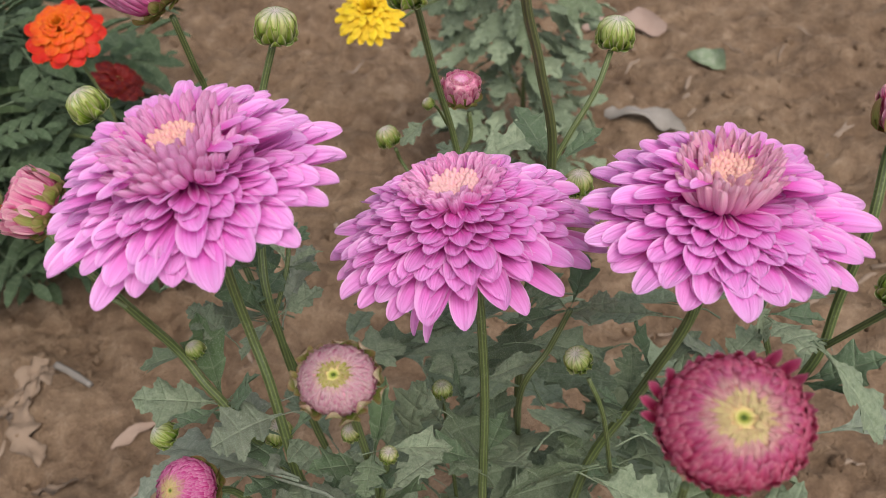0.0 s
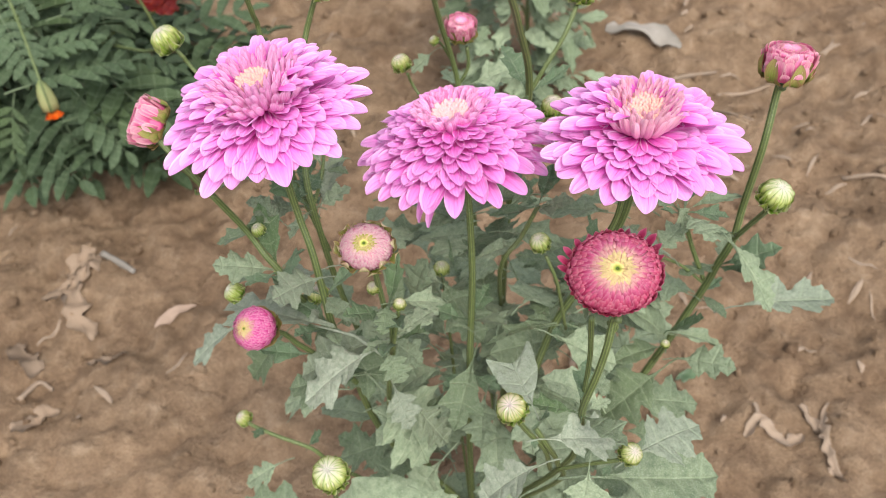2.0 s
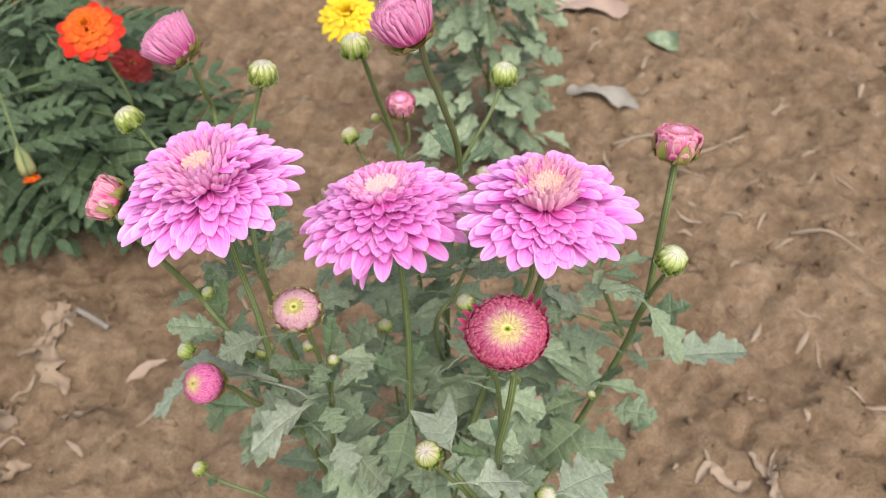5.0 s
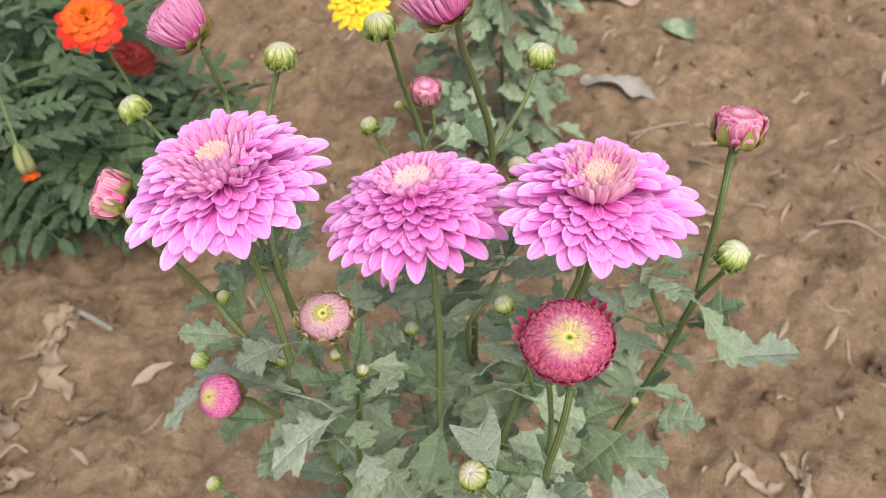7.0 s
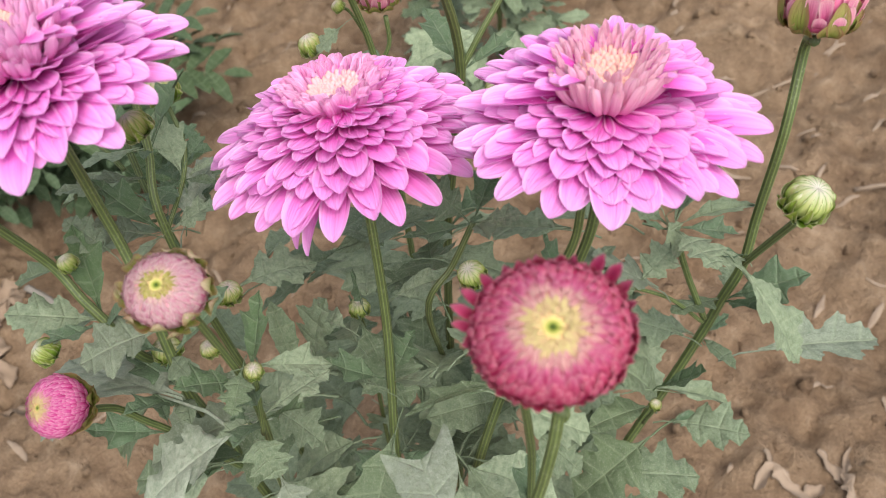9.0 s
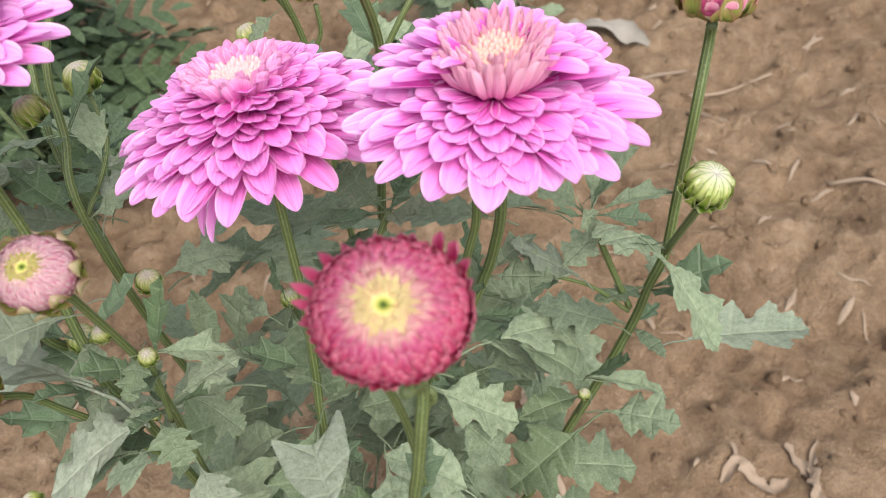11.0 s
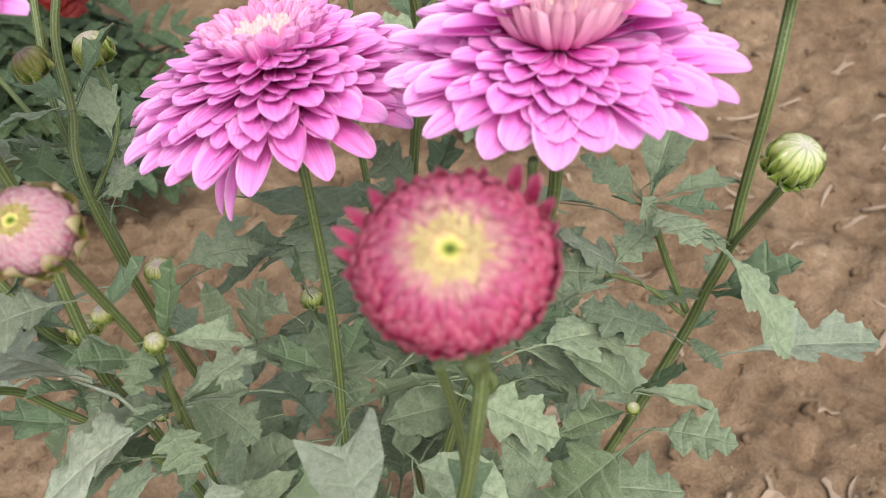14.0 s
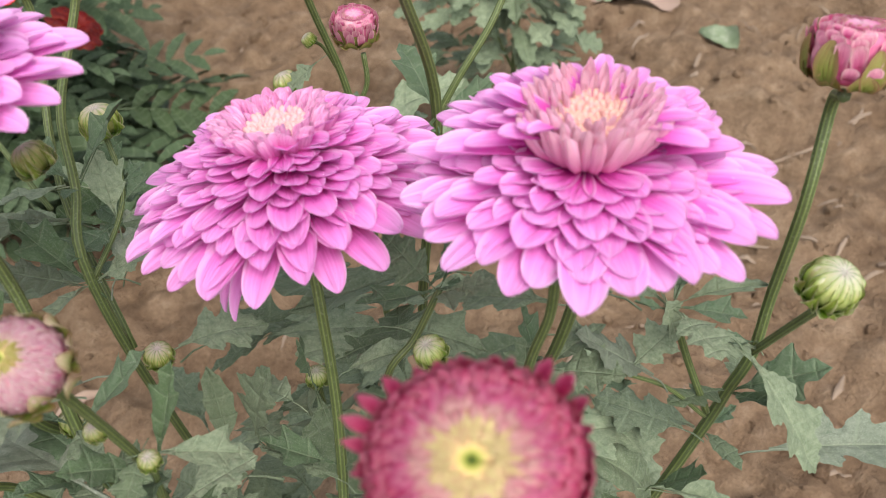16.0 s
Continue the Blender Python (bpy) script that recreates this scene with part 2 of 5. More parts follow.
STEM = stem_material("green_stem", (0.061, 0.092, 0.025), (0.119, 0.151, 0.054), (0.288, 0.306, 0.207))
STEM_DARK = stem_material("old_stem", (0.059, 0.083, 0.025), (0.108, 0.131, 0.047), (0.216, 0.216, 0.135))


def soil_material():
    m, n, l, b = material("soil")
    big = noise_tex(n, l, 5, 5, 0.6)
    mid = noise_tex(n, l, 45, 6, 0.65)
    fine = noise_tex(n, l, 420, 4, 0.7)
    col = ramp(n, l, mid, [(0.28, (0.231, 0.154, 0.099)), (0.45, (0.313, 0.216, 0.139)), (0.58, (0.384, 0.273, 0.180)), (0.74, (0.506, 0.380, 0.268))])
    damp = ramp(n, l, big, [(0.34, (0.80, 0.77, 0.75)), (0.58, (1, 1, 1))])
    col = mixed(n, l, 1.0, col, damp, "MULTIPLY")
    patch = ramp(n, l, noise_tex(n, l, 16, 5, 0.7), [(0.35, (0.80, 0.78, 0.76)), (0.66, (1.12, 1.11, 1.09))])
    col = mixed(n, l, 1.0, col, patch, "MULTIPLY")
    grit = ramp(n, l, fine, [(0.3, (0.70, 0.68, 0.66)), (0.7, (1.14, 1.12, 1.10))])
    col = mixed(n, l, 1.0, col, grit, "MULTIPLY")
    l.new(col, b.inputs["Base Color"])
    b.inputs["Roughness"].default_value = 0.92
    b.inputs["Specular IOR Level"].default_value = 0.2
    h = math_node(n, l, "ADD", mid, math_node(n, l, "MULTIPLY", fine, 0.30))
    bumped(n, l, b, h, 1.0, 0.018)
    return m


SOIL = soil_material()


def dry_material(name, a, b_, scale=120):
    m, n, l, b = material(name)
    col = mixed(n, l, noise_tex(n, l, scale, 5, 0.7), a, b_)
    info = n.new("ShaderNodeObjectInfo")
    col = mixed(n, l, 1.0, col, ramp(n, l, info.outputs["Random"], [(0, (0.75, 0.73, 0.7)), (1, (1.08, 1.05, 1.0))]), "MULTIPLY")
    l.new(col, b.inputs["Base Color"])
    b.inputs["Roughness"].default_value = 0.85
    bumped(n, l, b, noise_tex(n, l, scale * 2, 4), 0.5, 0.002)
    return m


DRY_GREY = dry_material("grey_dry_leaf", (0.194, 0.174, 0.151), (0.294, 0.275, 0.252), 60)
DRY_TAN = dry_material("tan_dry_leaf", (0.190, 0.134, 0.095), (0.289, 0.222, 0.169), 60)
DRY_DULL = dry_material("dull_dry_leaf", (0.230, 0.165, 0.125), (0.330, 0.245, 0.195), 60)
DRY_PINK = dry_material("pinkish_dry_leaf", (0.330, 0.235, 0.190), (0.440, 0.330, 0.280), 60)
STRAW = dry_material("straw", (0.218, 0.158, 0.113), (0.317, 0.246, 0.187))
LITTER = dry_material("earthy_litter", (0.176, 0.125, 0.086), (0.273, 0.201, 0.145), 70)


# ---- mesh helpers ----
def mesh_from(name, verts, faces, uvs=None, mat=None, smooth=True):
    me = bpy.data.meshes.new(name)
    me.from_pydata(verts, [], faces)
    if uvs:
        layer = me.uv_layers.new(name="UVMap")
        for loop in me.loops:
            layer.data[loop.index].uv = uvs[loop.vertex_index]
    me.polygons.foreach_set("use_smooth", [smooth] * len(me.polygons))
    if mat:
        me.materials.append(mat)
    me.update()
    return me


def under(ob, parent, m=None):
    ob.parent = parent
    if m is not None:
        ob.matrix_basis = m
    return ob


def bezier2(a, b, c, t):
    return tuple((1 - t) ** 2 * p + 2 * t * (1 - t) * q + t * t * r for p, q, r in zip(a, b, c))


def blade(name, mat, start, middle, end, width, cup=0.25, curl=0.0, nu=9, nv=5, base_w=0.45, tip_round=0.5, twist=0.0, notch=0.0, wave=0.0):
    """A petal in the xz plane: its midline is a curve from start over middle to end, (r, z); cup bends the sides up, curl rolls them further at the tip."""
    verts, uvs, faces = [], [], []
    for i in range(nu):
        t = i / (nu - 1)
        s = 1 - (1 - t) ** 1.8
        r, z = bezier2(start, middle, end, s)
        r2, z2 = bezier2(start, middle, end, min(s + 0.02, 1.02))
        d = Vector((r2 - r, 0, z2 - z))
        d = d.normalized() if d.length > 1e-9 else Vector((1, 0, 0))
        nrm = Vector((-d.z, 0, d.x))
        body = base_w + (1 - base_w) * math.sin(min(s / 0.62, 1) * math.pi / 2)
        closing = 1.0 if s < tip_round else math.sqrt(max(0.0, 1 - ((s - tip_round) / (1 - tip_round)) ** 2))
        w = width * body * max(closing, 0.16)
        for j in range(nv):
            v = j / (nv - 1) * 2 - 1
            ang = v * twist * s
            lift = (cup + curl * s * s) * w * v * v + wave * w * math.sin(9 * s + 3 * v) * abs(v)
            back = -notch * width * (1 - abs(v)) * (1 if i == nu - 1 else 0)
            p = Vector((r, 0, z)) + nrm * lift + d * back + Vector((0, v * w * 0.5, 0))
            verts.append((p.x, p.y, p.z + ang * w))
            uvs.append((s, j / (nv - 1)))
    for i in range(nu - 1):
        for j in range(nv - 1):
            a = i * nv + j
            faces.append((a, a + nv, a + nv + 1, a + 1))
    return mesh_from(name, verts, faces, uvs, mat)


def petal_blade(name, mat, start, middle, end, width, cup=0.2, curl=0.0, keel=0.05, twist=0.0, base_w=0.34, point=0.5, nu=14, nv=9):
    """A ray petal: narrow at the base, broadest past the middle, closing to a blunt point, with two shallow lengthwise grooves."""
    verts, uvs, faces = [], [], []
    for i in range(nu):
        t = i / (nu - 1)
        s = 1 - (1 - t) ** 1.7
        r, z = bezier2(start, middle, end, s)
        r2, z2 = bezier2(start, middle, end, s + 0.02)
        d = Vector((r2 - r, 0, z2 - z)).normalized()
        nrm = Vector((-d.z, 0, d.x))
        body = base_w + (1 - base_w) * math.sin(min(s / 0.70, 1) * math.pi / 2) ** 1.2
        u = max(0.0, (s - 0.66) / 0.34)
        w = width * body * max((1 - u**2.4) ** point, 0.10)
        for j in range(nv):
            v = j / (nv - 1) * 2 - 1
            lift = w * ((cup + curl * s * s) * v * v - keel * math.cos(v * 2.6 * math.pi) * s) + twist * v * w * s
            p = Vector((r, 0, z)) + nrm * lift + Vector((0, v * w * 0.5, 0))
            verts.append(tuple(p))
            uvs.append((s, j / (nv - 1)))
    for i in range(nu - 1):
        for j in range(nv - 1):
            a = i * nv + j
            faces.append((a, a + nv, a + nv + 1, a + 1))
    return mesh_from(name, verts, faces, uvs, mat)


def turned(axis):
    """The turn that takes z to the given axis."""
    return Vector((0, 0, 1)).rotation_difference(Vector(axis)).to_matrix().to_4x4()


def spun(name, profile, mat, seg=20, ribs=0, depth=0.0, dent=0.0):
    """A body of revolution from (r, z) pairs, optionally ribbed."""
    verts, faces, uvs = [], [], []
    n = len(profile)
    for i, (r, z) in enumerate(profile):
        for k in range(seg):
            a = 2 * math.pi * k / seg
            q = r * (1 + depth * math.cos(ribs * a)) if ribs else r
            verts.append((q * math.cos(a), q * math.sin(a), z))
            uvs.append((i / (n - 1), (k * ribs / seg) % 1.0 if ribs else k / seg))
    for i in range(n - 1):
        for k in range(seg):
            a, b = i * seg + k, i * seg + (k + 1) % seg
            faces.append((a, b, b + seg, a + seg))
    return mesh_from(name, verts, faces, uvs, mat)


def smooth_path(points, steps=6):
    pts = [Vector(p) for p in points]
    ext = [2 * pts[0] - pts[1]] + pts + [2 * pts[-1] - pts[-2]]
    out = []
    for i in range(1, len(ext) - 2):
        p0, p1, p2, p3 = ext[i - 1 : i + 3]
        for k in range(steps):
            t = k / steps
            out.append(0.5 * (2 * p1 + (p2 - p0) * t + (2 * p0 - 5 * p1 + 4 * p2 - p3) * t * t + (3 * p1 - p0 - 3 * p2 + p3) * t**3))
    out.append(pts[-1])
    return out


def tube(name, points, r0, r1, mat, seg=24, ridges=8, steps=6, rough=0.0):
    """A ribbed stem along a smooth path, tapering from r0 to r1."""
    path = smooth_path(points, steps)
    verts, faces, uvs = [], [], []
    side = Vector((1, 0, 0))
    for i, p in enumerate(path):
        d = (path[min(i + 1, len(path) - 1)] - path[max(i - 1, 0)]).normalized()
        side = (side - d * side.dot(d)).normalized()
        up = d.cross(side)
        r = r0 + (r1 - r0) * i / (len(path) - 1)
        if rough:
            r *= 1 + rough * noise.noise(p * 120)
        for k in range(seg):
            a = 2 * math.pi * k / seg
            q = r * (1 + 0.08 * math.cos(ridges * a))
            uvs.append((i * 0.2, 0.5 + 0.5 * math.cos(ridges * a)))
            verts.append(p + side * (q * math.cos(a)) + up * (q * math.sin(a)))
    for i in range(len(path) - 1):
        for k in range(seg):
            a, b = i * seg + k, i * seg + (k + 1) % seg
            faces.append((a, b, b + seg, a + seg))
    faces.append(tuple(range(seg))[::-1])
    faces.append(tuple(range((len(path) - 1) * seg, len(path) * seg)))
    return mesh_from(name, verts, faces, uvs, mat)


def part(name, me, parent, label=""):
    ob = new(name, me)
    ob.parent = parent
    return tagged(ob, label) if label else ob


def thing(name, label, category, group="", at=(0, 0, 0)):
    ob = new(name)
    ob.location = at
    ob.empty_display_size = 0.02
    return tagged(ob, label, category, group)


# ---- ground ----
def ground_height(x, y):
    z = 0.03 * max(-1.5, min(1.5, x))
    f = 1.0 - max(0.0, abs(x) - 0.95, y - 1.5, -0.12 - y) / 0.25
    if f > 0.0:
        p = Vector((x, y, 0))
        z += 0.018 * noise.noise(p * 3.1) + 0.018 * noise.noise(p * 8) + 0.016 * noise.noise(p * 19) + 0.011 * noise.noise(p * 43) + 0.006 * noise.noise(p * 75)
        z += 0.007 * max(0, noise.noise(p * 17 + Vector((5, 2, 0))) - 0.15)
        z = 0.03 * max(-1.5, min(1.5, x)) + f * (z - 0.03 * max(-1.5, min(1.5, x)))
    return z


def axis_steps(lo, hi, fine, reach):
    vals = list(np.arange(lo, hi, fine))
    step, a, b = fine, lo, hi
    left, right = [], []
    while b < reach:
        right.append(b)
        step *= 1.28
        b += step
    step = fine
    while a > -reach:
        step *= 1.28
        a -= step
        left.append(a)
    return left[::-1] + vals + right


def build_ground():
    xs, ys = axis_steps(-0.95, 0.95, 0.006, 60), axis_steps(-0.12, 1.5, 0.006, 60)
    verts = [(x, y, ground_height(x, y)) for y in ys for x in xs]
    w = len(xs)
    faces = [(j * w + i, j * w + i + 1, (j + 1) * w + i + 1, (j + 1) * w + i) for j in range(len(ys) - 1) for i in range(w - 1)]
    return tagged(new("ground", mesh_from("ground", verts, faces, None, SOIL)), "bare brown garden soil with crumbs and small clods", "soil", kind="structure")


build_ground()


def scatter_clods():
    rng = random.Random(5)
    verts, faces = [], []
    for k in range(6500):
        x, y = rng.uniform(-0.9, 0.95), rng.uniform(-0.1, 1.45)
        r = 0.0012 + 0.0068 * rng.random() ** 5
        z = ground_height(x, y) + 0.2 * r
        base = len(verts)
        turn = Euler((rng.uniform(0, 6), rng.uniform(0, 6), rng.uniform(0, 6))).to_matrix()
        ring = [(0, 0, 1)] + [(math.cos(a + 0.6 * q) * c, math.sin(a + 0.6 * q) * c, s) for q, (c, s) in enumerate(((0.86, 0.5), (0.9, -0.42))) for a in (0, 1.2566, 2.5133, 3.7699, 5.0265)] + [(0, 0, -1)]
        sc = Vector((rng.uniform(0.8, 1.5), rng.uniform(0.7, 1.1), rng.uniform(0.5, 0.9)))
        for v in ring:
            verts.append(Vector((x, y, z)) + turn @ (Vector(v) * sc * (r * rng.uniform(0.75, 1.2))))
        for i in range(5):
            a, b, c, d = base + 1 + i, base + 1 + (i + 1) % 5, base + 6 + i, base + 6 + (i + 1) % 5
            faces += [(base, a, b), (a, c, d), (a, d, b), (base + 11, d, c)]
    tagged(new("soil_crumbs", mesh_from("soil_crumbs", verts, faces, None, SOIL, True)), "loose crumbs and small clods of dry brown soil", "soil crumbs", kind="stuff")


scatter_clods()


# ---- chrysanthemum parts ----
def flower_head(plant, centre, axis, radius, rows, inner, florets, mats, label, spin=0.0, seed=1, name="flower_head", gap=(), rise=0.85):
    """rows: (count, tip radius, tip height, arch height, width), outermost first, in units of the radius; inner: the same for the upright middle; gap: for each row the half angle left bare in the notch of the flower."""
    rng = random.Random(seed)
    notch_turn = -0.25 if seed == 23 else 0.0
    core = spun("receptacle", [(0.0005, -0.011), (0.004, -0.010), (0.0062, -0.006), (0.0045, -0.0045), (0.002, -0.0040), (0.0005, -0.0038)], BRACT, 16)
    head = part(name, core, plant, label)
    head.matrix_basis = Matrix.Translation(centre) @ turned(axis) @ Matrix.Rotation(spin, 4, "Z")
    k = 0
    for n, (count, tr, tz, arch, width) in enumerate(rows):
        variants = []
        for v in range(5):
            j = [rng.uniform(-1, 1) for _ in range(6)]
            r = radius * tr * (1 + 0.05 * j[0])
            foot = (0.0028, -0.005 + rise * radius * max(0.0, tz + 0.08))
            variants.append(petal_blade("petal", mats[0], foot, (r * 0.60, radius * (arch + 0.02 * j[1])), (r, radius * (tz + 0.03 * j[2])), radius * width * (1 + 0.09 * j[3]), cup=0.10 + 0.10 * j[4], curl=0.05 + 0.14 * j[5], twist=0.10 * j[1], keel=0.045 + 0.02 * j[0]))
        for i in range(count):
            a = 2 * math.pi * (i + 0.5 * (n % 2) + rng.uniform(-0.20, 0.20)) / count + 0.06 * n
            off = (a + spin + math.pi / 2 + notch_turn + math.pi) % (2 * math.pi) - math.pi
            if n < len(gap) and abs(off) < gap[n]:
                continue
            m = Matrix.Rotation(a, 4, "Z") @ Matrix.Rotation(rng.uniform(-0.06, 0.06), 4, "Y") @ Matrix.Rotation(rng.uniform(-0.14, 0.14), 4, "X") @ Matrix.Scale(rng.uniform(0.94, 1.05), 4)
            under(new("petal", variants[(k := k + 1) % 5]), head, m)
    for n, (count, tr, tz, arch, width) in enumerate(inner):
        variants = []
        for v in range(3):
            j = [rng.uniform(-1, 1) for _ in range(4)]
            r = radius * tr * (1 + 0.06 * j[0])
            variants.append(blade("inner_petal", mats[1], (0.0022, 0.001), (r * 0.80, radius * arch), (r, radius * (tz + 0.02 * j[1])), radius * width, cup=0.55, curl=0.15, tip_round=0.84, base_w=0.72, nu=9))
        for i in range(count):
            a = 2 * math.pi * (i + 0.5 * (n % 2) + rng.uniform(-0.25, 0.25)) / count
            m = Matrix.Rotation(a, 4, "Z") @ Matrix.Rotation(rng.uniform(-0.06, 0.06), 4, "Y") @ Matrix.Rotation(rng.uniform(-0.1, 0.1), 4, "X")
            under(new("inner_petal", variants[i % 3]), head, m)
    if florets:
        count, reach, height = florets
        verts, faces, uvs = [], [], []
        for i in range(count):
            a, r = i * 2.39996, radius * reach * math.sqrt((i + 0.5) / count)
            top = Vector((r * math.cos(a), r * math.sin(a), radius * height * (0.82 + 0.25 * (r / (radius * reach)) + rng.uniform(-0.06, 0.06))))
            foot = Vector((r * 0.6 * math.cos(a), r * 0.6 * math.sin(a), 0.001))
            base = len(verts)
            w = radius * 0.017
            for q, (p, ww) in enumerate(((foot, 0.7), (foot.lerp(top, 0.6), 0.9), (top, 1.25), (top + (top - foot).normalized() * w * 0.8, 0.3))):
                for c in range(6):
                    b = c * math.pi / 3
                    verts.append(p + Vector((w * ww * math.cos(b), w * ww * math.sin(b), 0)))
                    uvs.append((q / 3, 0.5))
            for q in range(3):
                for c in range(6):
                    x0, x1 = base + q * 6 + c, base + q * 6 + (c + 1) % 6
                    faces.append((x0, x1, x1 + 6, x0 + 6))
            faces.append(tuple(base + 18 + c for c in range(6)))
        tagged(under(new("disc", mesh_from("disc", verts, faces, uvs, mats[2])), head), "golden disc of tiny florets")
    # green bracts under the head
    br = blade("bract", BRACT, (0.004, -0.008), (0.010, -0.008), (0.0135, -0.004), 0.0055, cup=0.2, nu=5, nv=3)
    for i in range(10):
        under(new("bract", br), head, Matrix.Rotation(i * math.pi / 5, 4, "Z"))
    return head


def bud(plant, centre, axis, r, style, label, seed=1, name="bud"):
    """A closed or half-open bud: a body under overlapping petals, held by green bracts."""
    rng = random.Random(seed)
    m = Matrix.Translation(centre) @ turned(axis) @ Matrix.Rotation(rng.uniform(0, 6), 4, "Z")
    if style == "green":
        prof = [(0.02, -0.85), (0.55, -0.74), (0.88, -0.42), (1.0, 0.0), (0.95, 0.36), (0.78, 0.62), (0.54, 0.76), (0.30, 0.80), (0.12, 0.76), (0.01, 0.70)]
        ob = part(name, spun("bud", [(a * r, b * r) for a, b in prof], CREAM_PETAL, 66, 11, 0.022), plant, label)
        ob.matrix_basis = m
        for n, (deg, count, w) in enumerate(((17, 7, 0.40), (36, 9, 0.50))):
            pe = blade("petal", CREAM_PETAL, (r * math.sin(radians(deg + 62)) * 0.96, 0.82 * r * math.cos(radians(deg + 62))), (r * 1.10 * math.sin(radians(deg + 30)), 0.92 * r * math.cos(radians(deg + 26))), (r * math.sin(radians(deg)), 0.86 * r * math.cos(radians(deg)) - 0.05 * r), r * w, cup=-0.16, nu=8, nv=7, tip_round=0.55, base_w=0.6)
            for i in range(count):
                under(new("petal", pe), ob, Matrix.Rotation(2 * math.pi * (i + 0.5 * n + rng.uniform(-0.12, 0.12)) / count, 4, "Z") @ Matrix.Rotation(rng.uniform(-0.05, 0.05), 4, "Y") @ Matrix.Scale(rng.uniform(0.97, 1.05), 4))
        for n, (count, h, w) in enumerate(((8, 0.30, 0.56), (7, -0.06, 0.62), (6, -0.40, 0.64))):
            g = 1.07 + 0.05 * n
            br = blade("bract", GREEN_BRACT, (0.12 * r, -0.88 * r), (1.04 * g * r, -0.88 * r), (0.97 * g * r * math.sqrt(max(0.1, 1 - h * h * 0.6)), h * r), r * w, cup=-0.14, curl=-0.05, nu=9, nv=5, tip_round=0.30, wave=0.03)
            for i in range(count):
                under(new("bract", br), ob, Matrix.Rotation(2 * math.pi * (i + 0.5 * n + rng.uniform(-0.16, 0.16)) / count, 4, "Z") @ Matrix.Rotation(rng.uniform(-0.06, 0.06), 4, "Y"))
        return ob
    # polar angles of the tips from the rim to the middle, petal width, squareness, height, bract reach and width, reach of the tight middle, materials
    goblet = style == "goblet"
    angles, width, square, high, reach, wide, tight, outer, crown, inner = {
        "goblet": ((88, 74, 61, 50, 40, 31, 23), 0.36, 0.42, 0.70, 78, 0.62, 15, PINK_BUD, PINK_BUD, RED_SALMON),
        "brush": ((74, 68, 62, 56, 50, 44, 38, 32, 26, 20, 14), 0.17, 0.62, 0.86, 112, 0.52, 27, PETAL_BRUSH, PETAL_INNER, PETAL_INNER),
    }[style]

    def shell(deg, k=1.0):
        a = radians(deg)
        s, c = abs(math.sin(a)) ** square, abs(math.cos(a)) ** square * (1 if math.cos(a) >= 0 else -1)
        return k * r * s, k * r * high * c

    ob = part(name, spun("bud", [shell(a, 0.90 if goblet else 0.86) for a in (178, 165, 150, 135, 120, 105, 90, 75, 60, 48, 36, 26, 17, 9, 1)], outer, 24), plant, label)
    ob.matrix_basis = m
    under(new("heart", spun("heart", [shell(12 * a, 0.965) for a in (0.95, 0.75, 0.55, 0.4, 0.25, 0.12, 0.02)] + [(0.0, shell(0.3, 0.965)[1])], PETAL_INNER, 18)), ob)
    for n, share in enumerate((1.0, 0.92, 0.84, 0.76, 0.68, 0.60, 0.52, 0.44, 0.36, 0.28, 0.21)):
        deg = tight * share
        v = blade("inner_petal", crown if share > 0.64 else inner, shell(deg + 8, 0.95), shell(deg + 4, 1.03), shell(deg, 1.0), r * (0.026 + 0.050 * share), cup=0.3, curl=0.2, nu=6, nv=3, tip_round=0.75, base_w=0.8)
        for i in range(count := int(9 + 17 * share)):
            under(new("inner_petal", v), ob, Matrix.Rotation(2 * math.pi * (i + 0.5 * (n % 2) + rng.uniform(-0.2, 0.2)) / count, 4, "Z") @ Matrix.Scale(rng.uniform(0.97, 1.03), 4))
    for n, deg in enumerate(angles):
        count = max(6, int((13 if goblet else 26) * math.sin(radians(min(deg, 90))) ** 0.9))
        back = min(30, max(16, deg * 0.9)) if goblet else 60
        vs = []
        for _ in range(3):
            out = 1.02 + (0.10 if goblet else 0.24) * max(0.0, 1 - abs(deg - 78) / 40) * rng.uniform(0.2, 1.3) + rng.uniform(-0.02, 0.03)
            vs.append(blade("petal", outer, shell(min(deg + back, 172), 0.88 if goblet else 0.84), shell(deg + back * 0.45, 1.03), shell(deg * rng.uniform(0.96, 1.04), out), r * width * (0.55 + 0.45 * min(1, deg / 55)), cup=-0.06 if goblet else 0.25, curl=0.03 if goblet else 0.15, nu=8, nv=5, tip_round=0.78, base_w=0.7))
        for i in range(count):
            a = 2 * math.pi * (i + 0.5 * (n % 2) + rng.uniform(-0.45, 0.45)) / count
            under(new("petal", vs[i % 3]), ob, Matrix.Rotation(a, 4, "Z") @ Matrix.Rotation(rng.uniform(-0.12, 0.12), 4, "X") @ Matrix.Scale(rng.uniform(0.96, 1.04), 4))
    for n, (count, deg, w) in enumerate(((8, reach, wide), (7, reach + 16, wide + 0.05), (5, reach + 34, 0.62))):
        br = blade("bract", BRACT, shell(min(deg + 52, 174), 0.97), shell(min(deg + 26, 165), 1.06 + 0.02 * n), shell(deg, 1.0 + 0.015 * n), r * w, cup=-0.10, nu=8, nv=5, tip_round=0.45, wave=0.04)
        for i in range(count):
            under(new("bract", br), ob, Matrix.Rotation(2 * math.pi * (i + 0.5 * n + rng.uniform(-0.15, 0.15)) / count, 4, "Z") @ Matrix.Rotation(rng.uniform(-0.06, 0.06), 4, "Y") @ Matrix.Scale(rng.uniform(0.93, 1.06), 4))
    return ob


